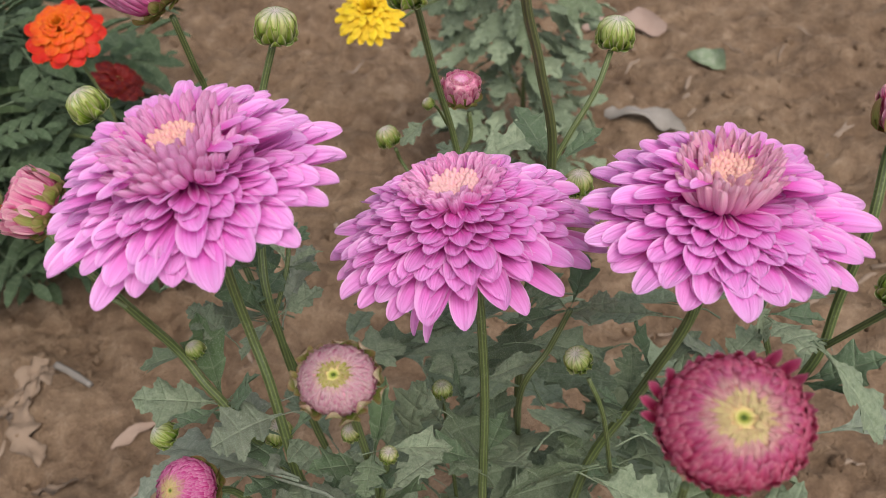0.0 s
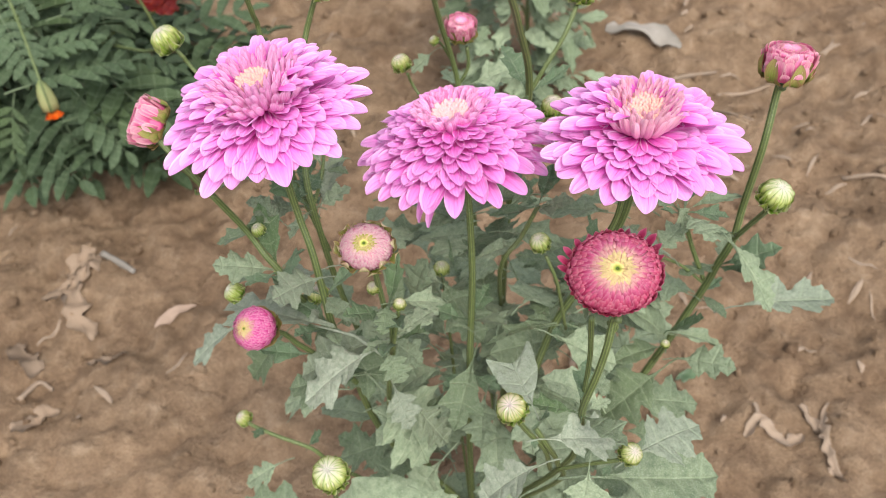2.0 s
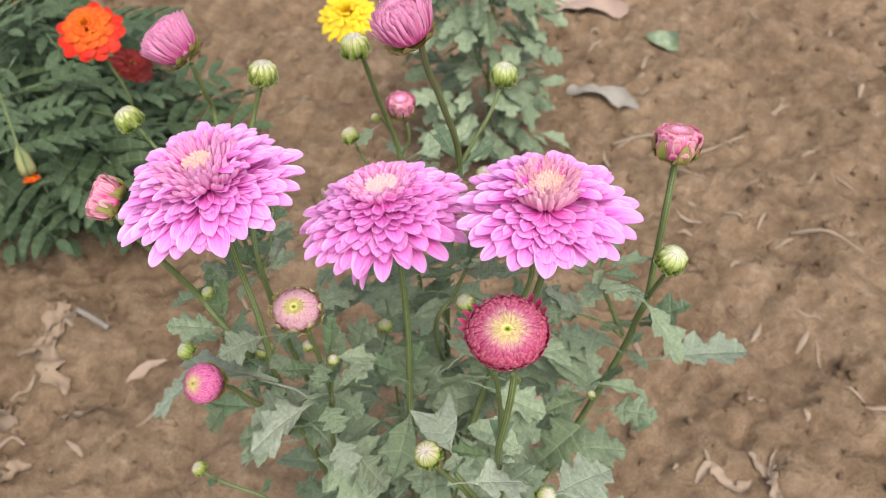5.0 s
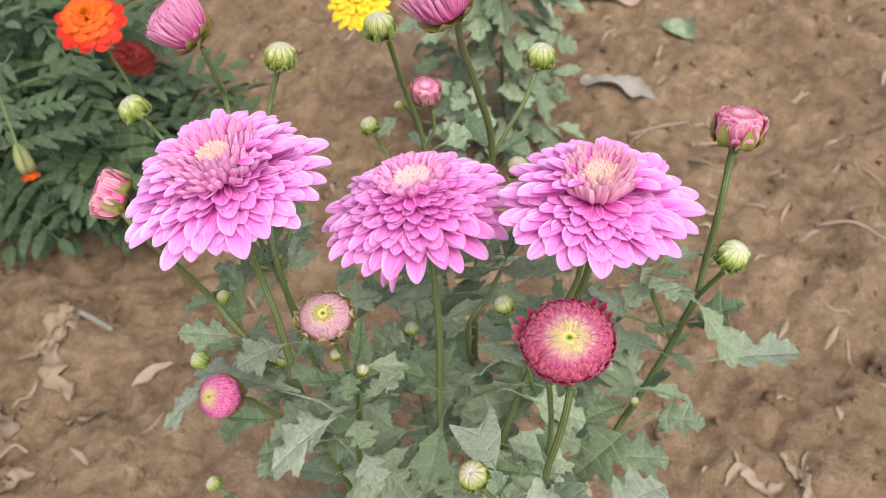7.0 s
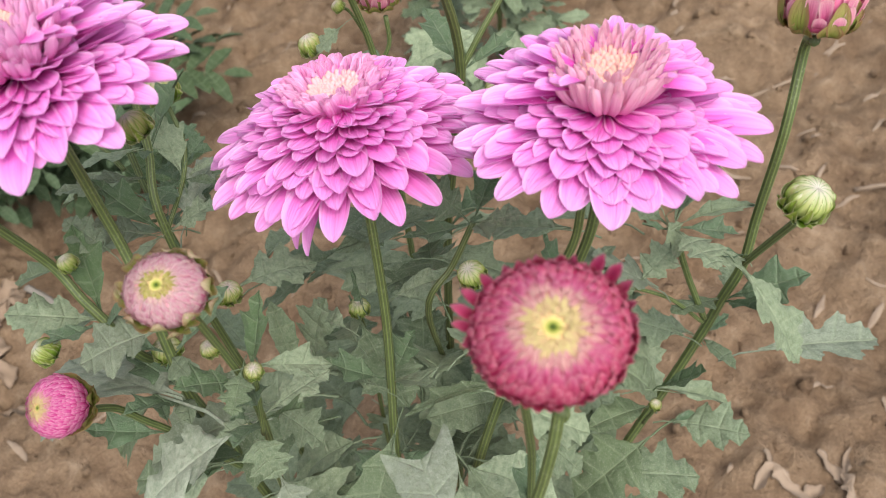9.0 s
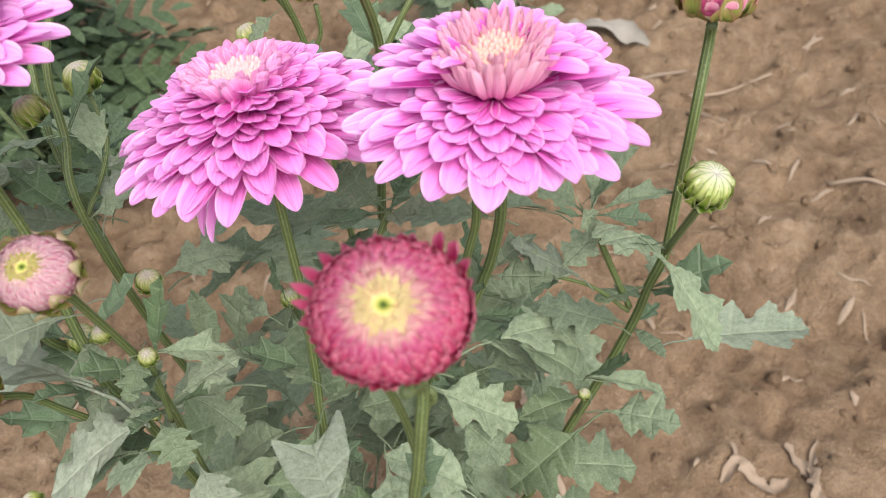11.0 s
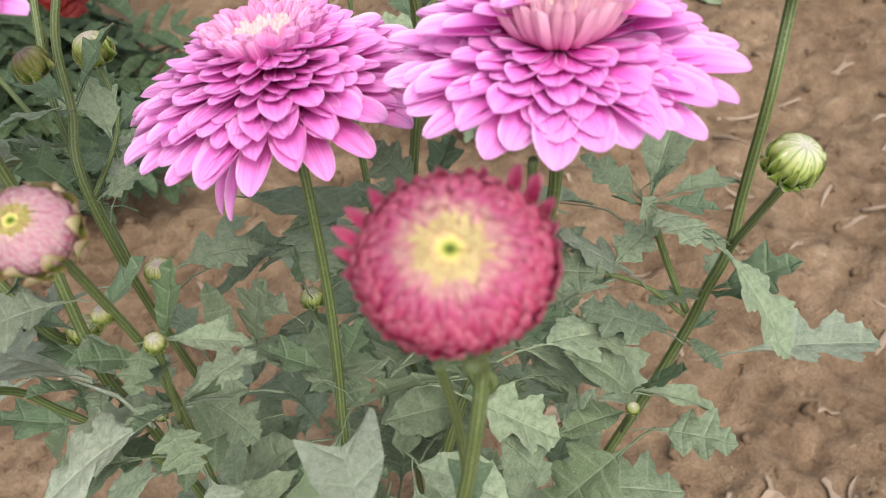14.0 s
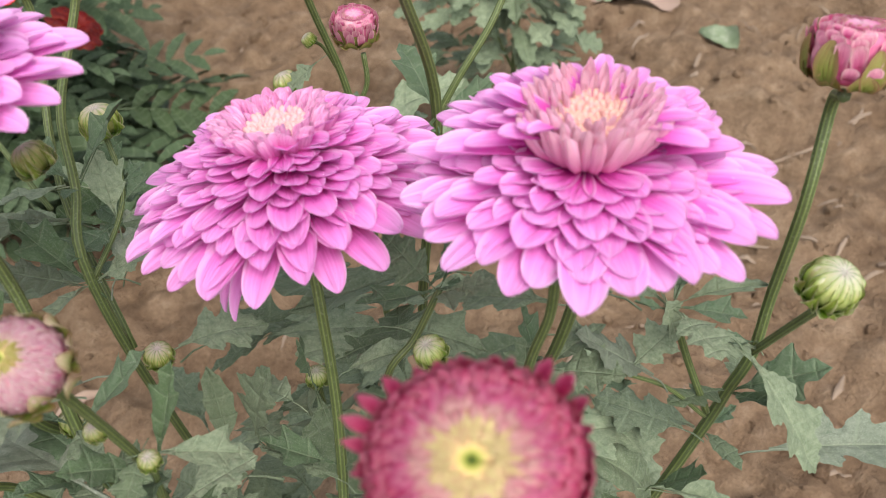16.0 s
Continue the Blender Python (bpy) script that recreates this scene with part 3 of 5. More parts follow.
def incurved_bud(plant, centre, axis, r, label, seed, core, mats, loose=(), reach=122, bract=None, high=0.74, open_eye=7):
    """A half-open head: a rounded bowl of finger petals laid row over row towards a pale middle with a green eye."""
    rng = random.Random(seed)

    def shell(deg, k=1.0):
        a = radians(deg)
        s, c = math.sin(a), math.cos(a)
        if deg > 84:
            s *= 1 - 0.34 * (deg - 84) / 96
        dip = 0.09 * max(0.0, 1 - deg / 26)
        return k * r * s, k * r * ((high if c > 0 else 0.92) * c - dip)

    ob = part("bud", spun("bud", [shell(a, 0.93) for a in (178, 165, 150, 135, 120, 105, 90, 75, 60, 48, 36, 26, 17, 9, 1)], core, 32), plant, label)
    ob.matrix_basis = Matrix.Translation(centre) @ turned(axis) @ Matrix.Diagonal((1.08, 0.97, 1.0, 1.0))
    under(new("heart", spun("heart", [shell(open_eye * a, 0.985) for a in (1.0, 0.8, 0.6, 0.4, 0.2, 0.05)], HEART, 14)), ob)
    for n, deg in enumerate((120, 106, 92, 79, 68, 59, 52, 46, 41, 36.5, 32, 28, 24.5, 21, 18, 15, 12.5, 10, 8)):
        mat = mats[0 if deg > 40 else 1 if deg > 27 else 2 if deg > 17 else 3]
        width = r * (0.050 + 0.095 * min(1.0, deg / 75))
        count = max(12, int(2 * math.pi * r * math.sin(radians(min(deg, 90))) * 1.15 / width))
        back = min(38, 8 + 0.50 * deg)
        vs = [blade("petal", mat, shell(min(deg + back, 170), 0.92), shell(deg + back * 0.4, 1.0 + rng.uniform(0.0, 0.05)), shell(deg * rng.uniform(0.97, 1.03), 1.0 + rng.uniform(-0.01, 0.035)), width, cup=0.28, curl=0.1, nu=8, nv=5, tip_round=0.74, base_w=0.8) for _ in range(4)]
        for i in range(count):
            a = 2 * math.pi * (i + 0.5 * (n % 2) + rng.uniform(-0.3, 0.3)) / count
            under(new("petal", rng.choice(vs)), ob, Matrix.Rotation(a, 4, "Z") @ Matrix.Rotation(rng.uniform(-0.07, 0.07), 4, "X") @ Matrix.Scale(rng.uniform(0.97, 1.03), 4))
    # outer petals that have come loose and stand off the rim
    for a, lift, size in loose:
        off = blade("petal", mats[1] if size < 1.0 else RED_DEEP, shell(128, 0.92), shell(98, 1.10), shell(rng.uniform(63, 70), 1.12), r * 0.145, cup=0.45, curl=0.15, tip_round=0.74, base_w=0.9)
        under(new("petal", off), ob, Matrix.Rotation(a, 4, "Z") @ Matrix.Rotation(lift, 4, "Y") @ Matrix.Scale(size, 4))
    clasp = 1.02 if reach > 110 else 1.09
    for n, (count, deg) in enumerate(((8, reach), (7, reach + 15), (5, min(reach + 30, 152)))):
        br = blade("bract", bract or BRACT, shell(174 if reach > 110 else min(reach + 58, 174), 0.97), shell(min(deg + 26, 168), clasp + (0.05 if reach > 110 else 0.17) + 0.02 * n), shell(deg, clasp + 0.02 * n), r * 0.55, cup=-0.10, nu=8, nv=5, tip_round=0.45, wave=0.04)
        for i in range(count):
            under(new("bract", br), ob, Matrix.Rotation(2 * math.pi * (i + 0.5 * n + rng.uniform(-0.15, 0.15)) / count, 4, "Z") @ Matrix.Scale(rng.uniform(0.93, 1.06), 4))
    return ob


PETAL_BRUSH = petal_material("half_open_petal", (0.74, 0.12, 0.36), (0.84, 0.28, 0.52), (0.91, 0.46, 0.66), (0.94, 0.64, 0.76), 0.5, 0.5, 0.3, (0.2, 0.6, 1.0))


# half outlines of chrysanthemum leaves: the point of the midrib that the edge belongs to, then the edge's place along and across
LOBED = [(0.0, 0.0, 0.010), (0.08, 0.10, 0.022), (0.15, 0.18, 0.055), (0.19, 0.215, 0.12), (0.23, 0.27, 0.15), (0.27, 0.295, 0.235), (0.30, 0.35, 0.25), (0.33, 0.425, 0.325), (0.36, 0.435, 0.255), (0.39, 0.475, 0.235), (0.42, 0.465, 0.185), (0.45, 0.49, 0.160), (0.51, 0.555, 0.205), (0.54, 0.58, 0.265), (0.57, 0.64, 0.28), (0.60, 0.715, 0.345), (0.64, 0.72, 0.265), (0.68, 0.765, 0.24), (0.71, 0.75, 0.18), (0.745, 0.77, 0.150), (0.80, 0.83, 0.165), (0.84, 0.895, 0.195), (0.88, 0.90, 0.13), (0.92, 0.955, 0.11), (0.96, 0.965, 0.055), (1.0, 1.0, 0.004)]
TRIFID = [(0.0, 0.0, 0.012), (0.15, 0.16, 0.05), (0.22, 0.24, 0.13), (0.30, 0.33, 0.20), (0.33, 0.41, 0.26), (0.38, 0.42, 0.22), (0.48, 0.52, 0.26), (0.54, 0.61, 0.33), (0.60, 0.74, 0.40), (0.64, 0.72, 0.30), (0.69, 0.73, 0.20), (0.75, 0.76, 0.145), (0.80, 0.82, 0.16), (0.84, 0.88, 0.17), (0.90, 0.92, 0.10), (1.0, 1.0, 0.004)]
OVATE = [(0.0, 0.0, 0.012), (0.10, 0.12, 0.09), (0.17, 0.20, 0.19), (0.26, 0.28, 0.22), (0.33, 0.41, 0.30), (0.38, 0.42, 0.25), (0.50, 0.52, 0.26), (0.60, 0.67, 0.30), (0.64, 0.68, 0.24), (0.74, 0.76, 0.20), (0.84, 0.89, 0.17), (0.88, 0.90, 0.115), (0.95, 0.96, 0.055), (1.0, 1.0, 0.004)]

CLEFT = [(0.0, 0.0, 0.012), (0.12, 0.14, 0.10), (0.20, 0.26, 0.22), (0.28, 0.40, 0.32), (0.33, 0.53, 0.385), (0.40, 0.60, 0.375), (0.46, 0.78, 0.41), (0.54, 1.0, 0.40), (0.60, 0.90, 0.28), (0.66, 0.80, 0.15), (0.70, 0.74, 0.05), (0.72, 0.73, 0.004)]


def mum_leaf_mesh(seed, mat, wide=0.72, droop=0.15, fold=0.22, outline=LOBED):
    """A lobed, toothed chrysanthemum blade along x, one unit long, with sunken veins, lobes that bend on their own, and a stalk."""
    rng = random.Random(seed)
    grow = wide / 0.72
    verts, faces, uvs = [], [], []
    cols = [j / 5 for j in range(-5, 6)]
    sides = {}
    for side in (-1, 1):
        reach = [rng.uniform(0.80, 1.18) for _ in range(5)]
        turn = [rng.uniform(-0.05, 0.05) for _ in range(5)]
        tilt = [rng.uniform(-0.16, 0.12) for _ in range(5)]
        sides[side] = (reach, turn, tilt)
    edge = [outline[0]]
    for p, q in zip(outline, outline[1:]):
        for f in (0.28, 0.72):
            edge.append(tuple(u + (v - u) * f for u, v in zip(p, q)))
    edge.append(outline[-1])
    phase, bend = rng.uniform(0, 6.28), rng.uniform(-0.10, 0.10)
    for m, ex, ey in edge:
        for c in cols:
            reach, turn, tilt = sides[1 if c > 0 else -1]
            q = min(4, int(m * 5))
            g = m * 5 - 0.5
            a, f = max(0, min(3, int(g))), max(0.0, min(1.0, g - int(max(0, g))))
            size = reach[a] * (1 - f) + reach[a + 1] * f
            lobe = tilt[a] * (1 - f) + tilt[a + 1] * f
            h = abs(c)
            x = m + (ex - m + turn[q] * ey * 2 * (1 - m)) * h * (0.6 + 0.4 * size)
            y = math.copysign(ey * grow * size * h, c)
            near = min(abs(m - v) for v in SIDE_VEINS)
            puff = 0.014 * min(1.0, near / 0.07) * math.sin(math.pi * min(1.0, h + 0.08))
            z = fold * abs(y) - droop * m * m + lobe * abs(y) * h * 1.6 + puff + 0.012 * math.sin(11 * m + 4 * c + phase) * h
            z -= 0.010 * (1 if h < 0.05 else 0)
            y += bend * m * m
            verts.append((x, y, z))
            uvs.append((m, 0.5 + 0.5 * c * min(1, ey / 0.14)))
    k, n = len(cols), len(edge) - 1
    for i in range(n):
        for j in range(k - 1):
            a = i * k + j
            faces.append((a, a + k, a + k + 1, a + 1))
    # stalk, running on as the midrib underneath
    base = len(verts)
    for q, x in enumerate((-0.30, -0.14, 0.04, 0.40)):
        r = 0.013 - 0.0025 * q
        for c in range(5):
            b = c * 2 * math.pi / 5
            verts.append((x, r * math.cos(b), r * math.sin(b) - 0.022 - (0.07 if x < -0.2 else 0.0) - droop * max(0, x) ** 2))
            uvs.append((0.25, 0.2))
    for q in range(3):
        for c in range(5):
            a, b = base + q * 5 + c, base + q * 5 + (c + 1) % 5
            faces.append((a, b, b + 5, a + 5))
    return mesh_from("leaf", verts, faces, uvs, mat)


LEAVES = [mum_leaf_mesh(s, LEAF, wide, droop, fold, out) for s, wide, droop, fold, out in ((1, 0.74, 0.14, 0.20, LOBED), (2, 0.66, 0.26, 0.30, TRIFID), (3, 0.70, 0.05, 0.16, LOBED), (4, 0.82, 0.20, 0.10, LOBED), (5, 0.62, 0.32, 0.36, OVATE), (6, 0.70, 0.18, 0.24, TRIFID), (7, 0.78, 0.10, 0.08, LOBED), (8, 0.72, 0.22, 0.18, OVATE))]
YOUNG = [mum_leaf_mesh(s, LEAF_YOUNG, wide, droop, fold, TRIFID) for s, wide, droop, fold in ((11, 0.60, 0.10, 0.35), (12, 0.50, -0.1, 0.45))]


LEAF_PALE = leaf_material("dusty_leaf", (0.052, 0.084, 0.044), (0.082, 0.126, 0.068), (0.300, 0.332, 0.248), 0.85)
PALE = [mum_leaf_mesh(s, LEAF_PALE, wide, droop, fold) for s, wide, droop, fold in ((21, 0.82, 0.12, 0.12), (22, 0.74, 0.20, 0.20), (23, 0.78, 0.08, 0.08))]
# paler than the dusty leaves: sky light on the blade put into its colour
LEAF_SKYLIT = leaf_material("skylit_leaf", (0.078, 0.113, 0.065), (0.113, 0.157, 0.096), (0.348, 0.383, 0.322), 1.1)
CLEFT_LEAF = [mum_leaf_mesh(31, LEAF_SKYLIT, 0.74, 0.06, 0.10, CLEFT)]


def leaf(plant, base, tip, wide=1.0, roll=0.0, kind=0, young=False):
    """A leaf blade from base to tip; roll turns it about its midrib, in degrees; young 1: a fresh shoot leaf, 2: a very
    dusty one, 3: the dusty one with a cleft tip, coloured paler for sky light.
    """
    base, tip = Vector(base), Vector(tip)
    x = tip - base
    size = x.length
    x.normalize()
    y = Vector((0, 0, 1)).cross(x)
    y = y.normalized() if y.length > 0.05 else Vector((0, 1, 0))
    z = x.cross(y)
    m = Matrix((x, y, z)).transposed().to_4x4()
    m = Matrix.Translation(base) @ m @ Matrix.Rotation(radians(roll), 4, "X") @ Matrix.Diagonal((size, size * wide, size, 1))
    meshes = YOUNG if young == 1 else PALE if young == 2 else CLEFT_LEAF if young == 3 else LEAVES
    return under(new("leaf", meshes[kind % len(meshes)]), plant, m)


def stem(plant, points, r0=0.0019, r1=0.0014, old=False, name="stem"):
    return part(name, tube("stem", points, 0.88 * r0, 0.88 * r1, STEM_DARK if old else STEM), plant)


# ---- the chrysanthemum in the foreground ----
mum = thing("chrysanthemum_plant", "dusty chrysanthemum plant with pink double flowers and buds, rooted in soil", "flowering plant")
FOOT = (-0.0049, -0.0248, 0.0000)
CROWN = (0.0016, -0.0258, 0.1600)



def ray_rows(n, count, radii, heights, widths, bend=1.0, arch=(0.06, -0.06)):
    """Rings of ray petals, from the rim inwards: count, tip radius, tip height, height of the bow, width; each given as its value at the rim and at the last ring."""
    out = []
    for k in range(n):
        f = k / (n - 1)
        z = heights[0] + (heights[1] - heights[0]) * f**bend
        out.append((round(count[0] + (count[1] - count[0]) * f), radii[0] + (radii[1] - radii[0]) * f, z, z + arch[0] + (arch[1] - arch[0]) * min(1.0, 1.6 * f), widths[0] + (widths[1] - widths[0]) * f))
    return out


DECOR = ray_rows(9, (21, 17), (1.06, 0.44), (-0.10, 0.13), (0.25, 0.19)) + ray_rows(4, (23, 21), (0.80, 0.50), (0.15, 0.37), (0.20, 0.12), 1.0, (0.01, -0.02))
DECOR_GAP = (0, 0, 0, 0, 0, 0, 0, 0.15, 0.4, 1.4, 1.2, 1.0, 0.75)
FULL = ray_rows(9, (22, 18), (1.07, 0.46), (-0.21, 0.15), (0.255, 0.19), 0.8, (0.12, -0.06)) + ray_rows(5, (24, 22), (0.90, 0.58), (0.12, 0.31), (0.21, 0.125), 1.0, (0.01, -0.02))
FULL_GAP = (0, 0, 0, 0, 0, 0, 0, 0.2, 0.4, 1.35, 1.2, 1.05, 0.85, 0.7)
INNER = [(24, 0.40, 0.38, 0.03, 0.080), (25, 0.36, 0.43, 0.04, 0.072), (23, 0.31, 0.44, 0.05, 0.064), (20, 0.255, 0.42, 0.08, 0.056), (16, 0.20, 0.39, 0.10, 0.05)]
WIDE_IN = [(27, 0.53, 0.30, 0.02, 0.090), (27, 0.48, 0.35, 0.03, 0.084), (26, 0.42, 0.385, 0.04, 0.076), (23, 0.35, 0.40, 0.05, 0.068), (20, 0.28, 0.39, 0.07, 0.058), (16, 0.21, 0.37, 0.09, 0.05)]
DOME = ray_rows(12, (25, 19), (1.01, 0.42), (-0.20, 0.33), (0.215, 0.15), 0.70, (0.13, -0.06))
DOME_GAP = (0, 0, 0, 0, 0, 0, 0, 0, 0, 0, 0.2, 0.3)
DOME_IN = [(22, 0.40, 0.38, 0.20, 0.105), (22, 0.34, 0.40, 0.20, 0.085), (20, 0.28, 0.40, 0.20, 0.07), (18, 0.22, 0.38, 0.20, 0.058)]
flower_head(mum, (0.0665, -0.0265, 0.4964), (0.03, 0.09, 1), 0.0340, DECOR, INNER, (120, 0.21, 0.31), (PETAL, PETAL_INNER, FLORET), "open pink double flower with a golden centre", 0.4, 11, gap=DECOR_GAP)
leaning_head = flower_head(mum, (-0.0583, -0.0328, 0.5198), (-0.15, 0.05, 1), 0.0324, FULL, WIDE_IN, (110, 0.16, 0.30), (PETAL, PETAL_CREST, FLORET), "open pink double flower leaning to one side", 1.3, 23, gap=FULL_GAP)
middle_head = flower_head(mum, (0.0020, -0.0030, 0.4738), (-0.13, 0.20, 1), 0.0388, DOME, DOME_IN, (150, 0.17, 0.31), (PETAL_MID, PETAL_CREST, FLORET_PALE), "full pink domed flower with drooping outer petals", 0.9, 37, gap=DOME_GAP, rise=0.95)
droop = blade("petal", PETAL_MID, (0.003, -0.006), (0.022, 0.000), (0.028, -0.018), 0.0042, cup=0.3, curl=0.2)
for k, a in ((0.0, 4.22), (0.1, 4.0)):
    hang = new("petal", droop)
    under(hang, mum, Matrix.Translation((0.0045, -0.0055, 0.4710)) @ Matrix.Rotation(a, 4, "Z") @ Matrix.Rotation(k, 4, "Y"))

def dew_material():
    m, n, l, b = material("dew")
    b.inputs["Base Color"].default_value = (1, 1, 1, 1)
    b.inputs["Roughness"].default_value, b.inputs["IOR"].default_value, b.inputs["Transmission Weight"].default_value = 0.05, 1.33, 1.0
    return m

DEW = dew_material()

def dew(head, count, seed):
    """Fine drops of water on the upper petals."""
    rng = random.Random(seed)
    petals = [c for c in head.children if c.name.startswith("petal")]
    bm = bmesh.new()
    for k in range(count):
        p = rng.choice(petals)
        v = p.data.vertices[rng.randrange(25, len(p.data.vertices) - 8)]
        at = p.matrix_basis @ (v.co + v.normal * 0.00012 + Vector((rng.uniform(-1, 1), rng.uniform(-1, 1), 0)) * 0.0006)
        bmesh.ops.create_icosphere(bm, subdivisions=1, radius=rng.uniform(0.00012, 0.00034), matrix=Matrix.Translation(at))
    me = bpy.data.meshes.new("dew")
    bm.to_mesh(me)
    bm.free()
    me.polygons.foreach_set("use_smooth", [True] * len(me.polygons))
    me.materials.append(DEW)
    ob = under(new("dew", me), head)
    return tagged(ob, "fine clear drops of dew", kind="stuff")

dew(middle_head, 420, 3)
dew(leaning_head, 110, 4)

# stems, from the crown upwards
stem(mum, [FOOT, CROWN, (0.0025, -0.0310, 0.28), (0.0043, -0.0315, 0.3485), (0.0059, -0.0243, 0.383), (0.0071, -0.0201, 0.413), (0.0068, -0.016, 0.443), (0.0060, -0.0125, 0.462)], 0.0019, 0.0014)
stem(mum, [FOOT, CROWN, (-0.040, -0.0350, 0.29), (-0.0499, -0.0382, 0.376), (-0.0514, -0.0426, 0.406), (-0.0525, -0.040, 0.424), (-0.0544, -0.0346, 0.445), (-0.0575, -0.0290, 0.458), (-0.0585, -0.0285, 0.475), (-0.0575, -0.032, 0.506)], 0.0019, 0.00145)
stem(mum, [CROWN, (0.022, -0.030, 0.26), (0.0345, -0.022, 0.325), (0.0456, -0.011, 0.36), (0.0563, -0.0109, 0.39), (0.0628, -0.0105, 0.41), (0.0660, -0.0153, 0.43), (0.0678, -0.0215, 0.455), (0.0655, -0.0320, 0.490)], 0.0021, 0.0016)
stem(mum, [(0.0563, -0.0109, 0.39), (0.0577, -0.0305, 0.4400), (0.0608, -0.0355, 0.4620), (0.0613, -0.0376, 0.4760)], 0.00135, 0.00116)
stem(mum, [CROWN, (0.0610, -0.0186, 0.2200), (0.0987, -0.0049, 0.3150), (0.1150, 0.0021, 0.3625), (0.1173, -0.0020, 0.391), (0.1207, -0.0016, 0.4075), (0.1216, 0.0010, 0.4285), (0.1210, -0.0010, 0.463), (0.1238, 0.0085, 0.484), (0.1188, -0.0063, 0.4970)], 0.0021, 0.0015)
stem(mum, [(0.1207, -0.0016, 0.4075), (0.1191, -0.0151, 0.4320), (0.1177, -0.0299, 0.4590)], 0.0012, 0.00115)
stem(mum, [(0.1105, -0.0083, 0.3880), (0.1024, -0.0050, 0.4080), (0.0946, -0.0066, 0.4320)], 0.00113, 0.00104)
stem(mum, [(0.1100, -0.0092, 0.3870), (0.0976, -0.0087, 0.4000), (0.0843, -0.0113, 0.4100)], 0.00076, 0.00062)
stem(mum, [CROWN, (0.0443, -0.0800, 0.3500), (0.0451, -0.0991, 0.437), (0.0475, -0.1015, 0.4625), (0.0494, -0.1006, 0.479), (0.0503, -0.0987, 0.4895), (0.0489, -0.1091, 0.5040)], 0.0015, 0.00125)
stem(mum, [(0.0465, -0.0902, 0.4240), (0.0461, -0.0937, 0.4580), (0.0450, -0.0954, 0.4750), (0.0437, -0.0984, 0.4900)], 0.00095, 0.00094)
stem(mum, [CROWN, (-0.0336, -0.0403, 0.3000), (-0.0238, -0.0602, 0.422), (-0.0250, -0.0597, 0.442), (-0.0242, -0.0724, 0.4903)], 0.0014, 0.00105)
stem(mum, [(-0.0244, -0.0620, 0.4160), (-0.0203, -0.0643, 0.4400), (-0.0184, -0.0660, 0.4520)], 0.00076, 0.00072)
stem(mum, [(-0.046, -0.038, 0.345), (-0.0498, -0.0453, 0.3720), (-0.0621, -0.0446, 0.3885), (-0.0665, -0.0468, 0.399), (-0.0698, -0.0504, 0.4125), (-0.0701, -0.0599, 0.4280)], 0.0013, 0.00115)
stem(mum, [(-0.0499, -0.0382, 0.376), (-0.0618, -0.0300, 0.4000), (-0.0640, -0.0375, 0.422), (-0.0696, -0.0349, 0.435), (-0.0739, -0.0324, 0.441), (-0.0798, -0.0286, 0.452), (-0.0848, -0.0347, 0.4780), (-0.0931, -0.0343, 0.4970), (-0.0983, -0.0304, 0.5030)], 0.0016, 0.00125)
stem(mum, [(-0.0829, -0.0381, 0.4810), (-0.0864, -0.0371, 0.4830), (-0.0894, -0.0370, 0.4820), (-0.0889, -0.0377, 0.4850)], 0.00066, 0.00052)
# stems at the back of the clump
stem(mum, [FOOT, (0.020, 0.010, 0.16), (0.022, 0.038, 0.30), (0.025, 0.043, 0.382), (0.033, 0.043, 0.455), (0.0270, 0.0319, 0.5000), (0.0220, 0.0229, 0.5250), (0.0201, 0.0140, 0.5450)], 0.00208, 0.00136, True)
stem(mum, [(0.033, 0.043, 0.455), (0.0397, 0.0473, 0.4660), (0.0476, 0.0536, 0.4770), (0.0530, 0.0623, 0.4860)], 0.00104, 0.00104)
stem(mum, [(0.020, 0.010, 0.16), (0.008, 0.062, 0.34), (0.003, 0.078, 0.41), (0.0002, 0.0828, 0.4370), (-0.0052, 0.0755, 0.4700), (-0.0085, 0.0651, 0.5000), (-0.0096, 0.0600, 0.5090)], 0.00151, 0.00115)
stem(mum, [(0.0013, 0.0853, 0.4250), (0.0064, 0.0869, 0.4350), (0.0062, 0.0885, 0.4460)], 0.00085, 0.00094)
stem(mum, [(-0.0022, 0.0842, 0.4430), (-0.0055, 0.0831, 0.4520), (-0.0083, 0.0804, 0.4560)], 0.00057, 0.00062)
stem(mum, [(0.003, 0.078, 0.38), (-0.0218, 0.1117, 0.4000), (-0.0258, 0.1119, 0.4120)], 0.00085, 0.00084)
stem(mum, [(-0.02, 0.0, 0.15), (-0.054, 0.004, 0.34), (-0.0603, 0.0014, 0.4304), (-0.0627, 0.0165, 0.4522), (-0.0635, 0.0260, 0.4705), (-0.0580, 0.0400, 0.4900), (-0.0515, 0.0430, 0.5070)], 0.00170, 0.00115)
stem(mum, [(-0.0603, 0.0014, 0.4304), (-0.0575, 0.0200, 0.4350), (-0.0578, 0.0309, 0.4412), (-0.0622, 0.0392, 0.4520)], 0.00085, 0.00084)
stem(mum, [(-0.0580, 0.0025, 0.400), (-0.076, 0.030, 0.44), (-0.0822, 0.0606, 0.4750), (-0.0817, 0.0559, 0.4920), (-0.0818, 0.0500, 0.5130)], 0.00132, 0.00115)
stem(mum, [(-0.075, 0.02, 0.44), (-0.1112, 0.0529, 0.4620), (-0.1170, 0.0559, 0.4710), (-0.1204, 0.0570, 0.4750)], 0.00085, 0.00094)
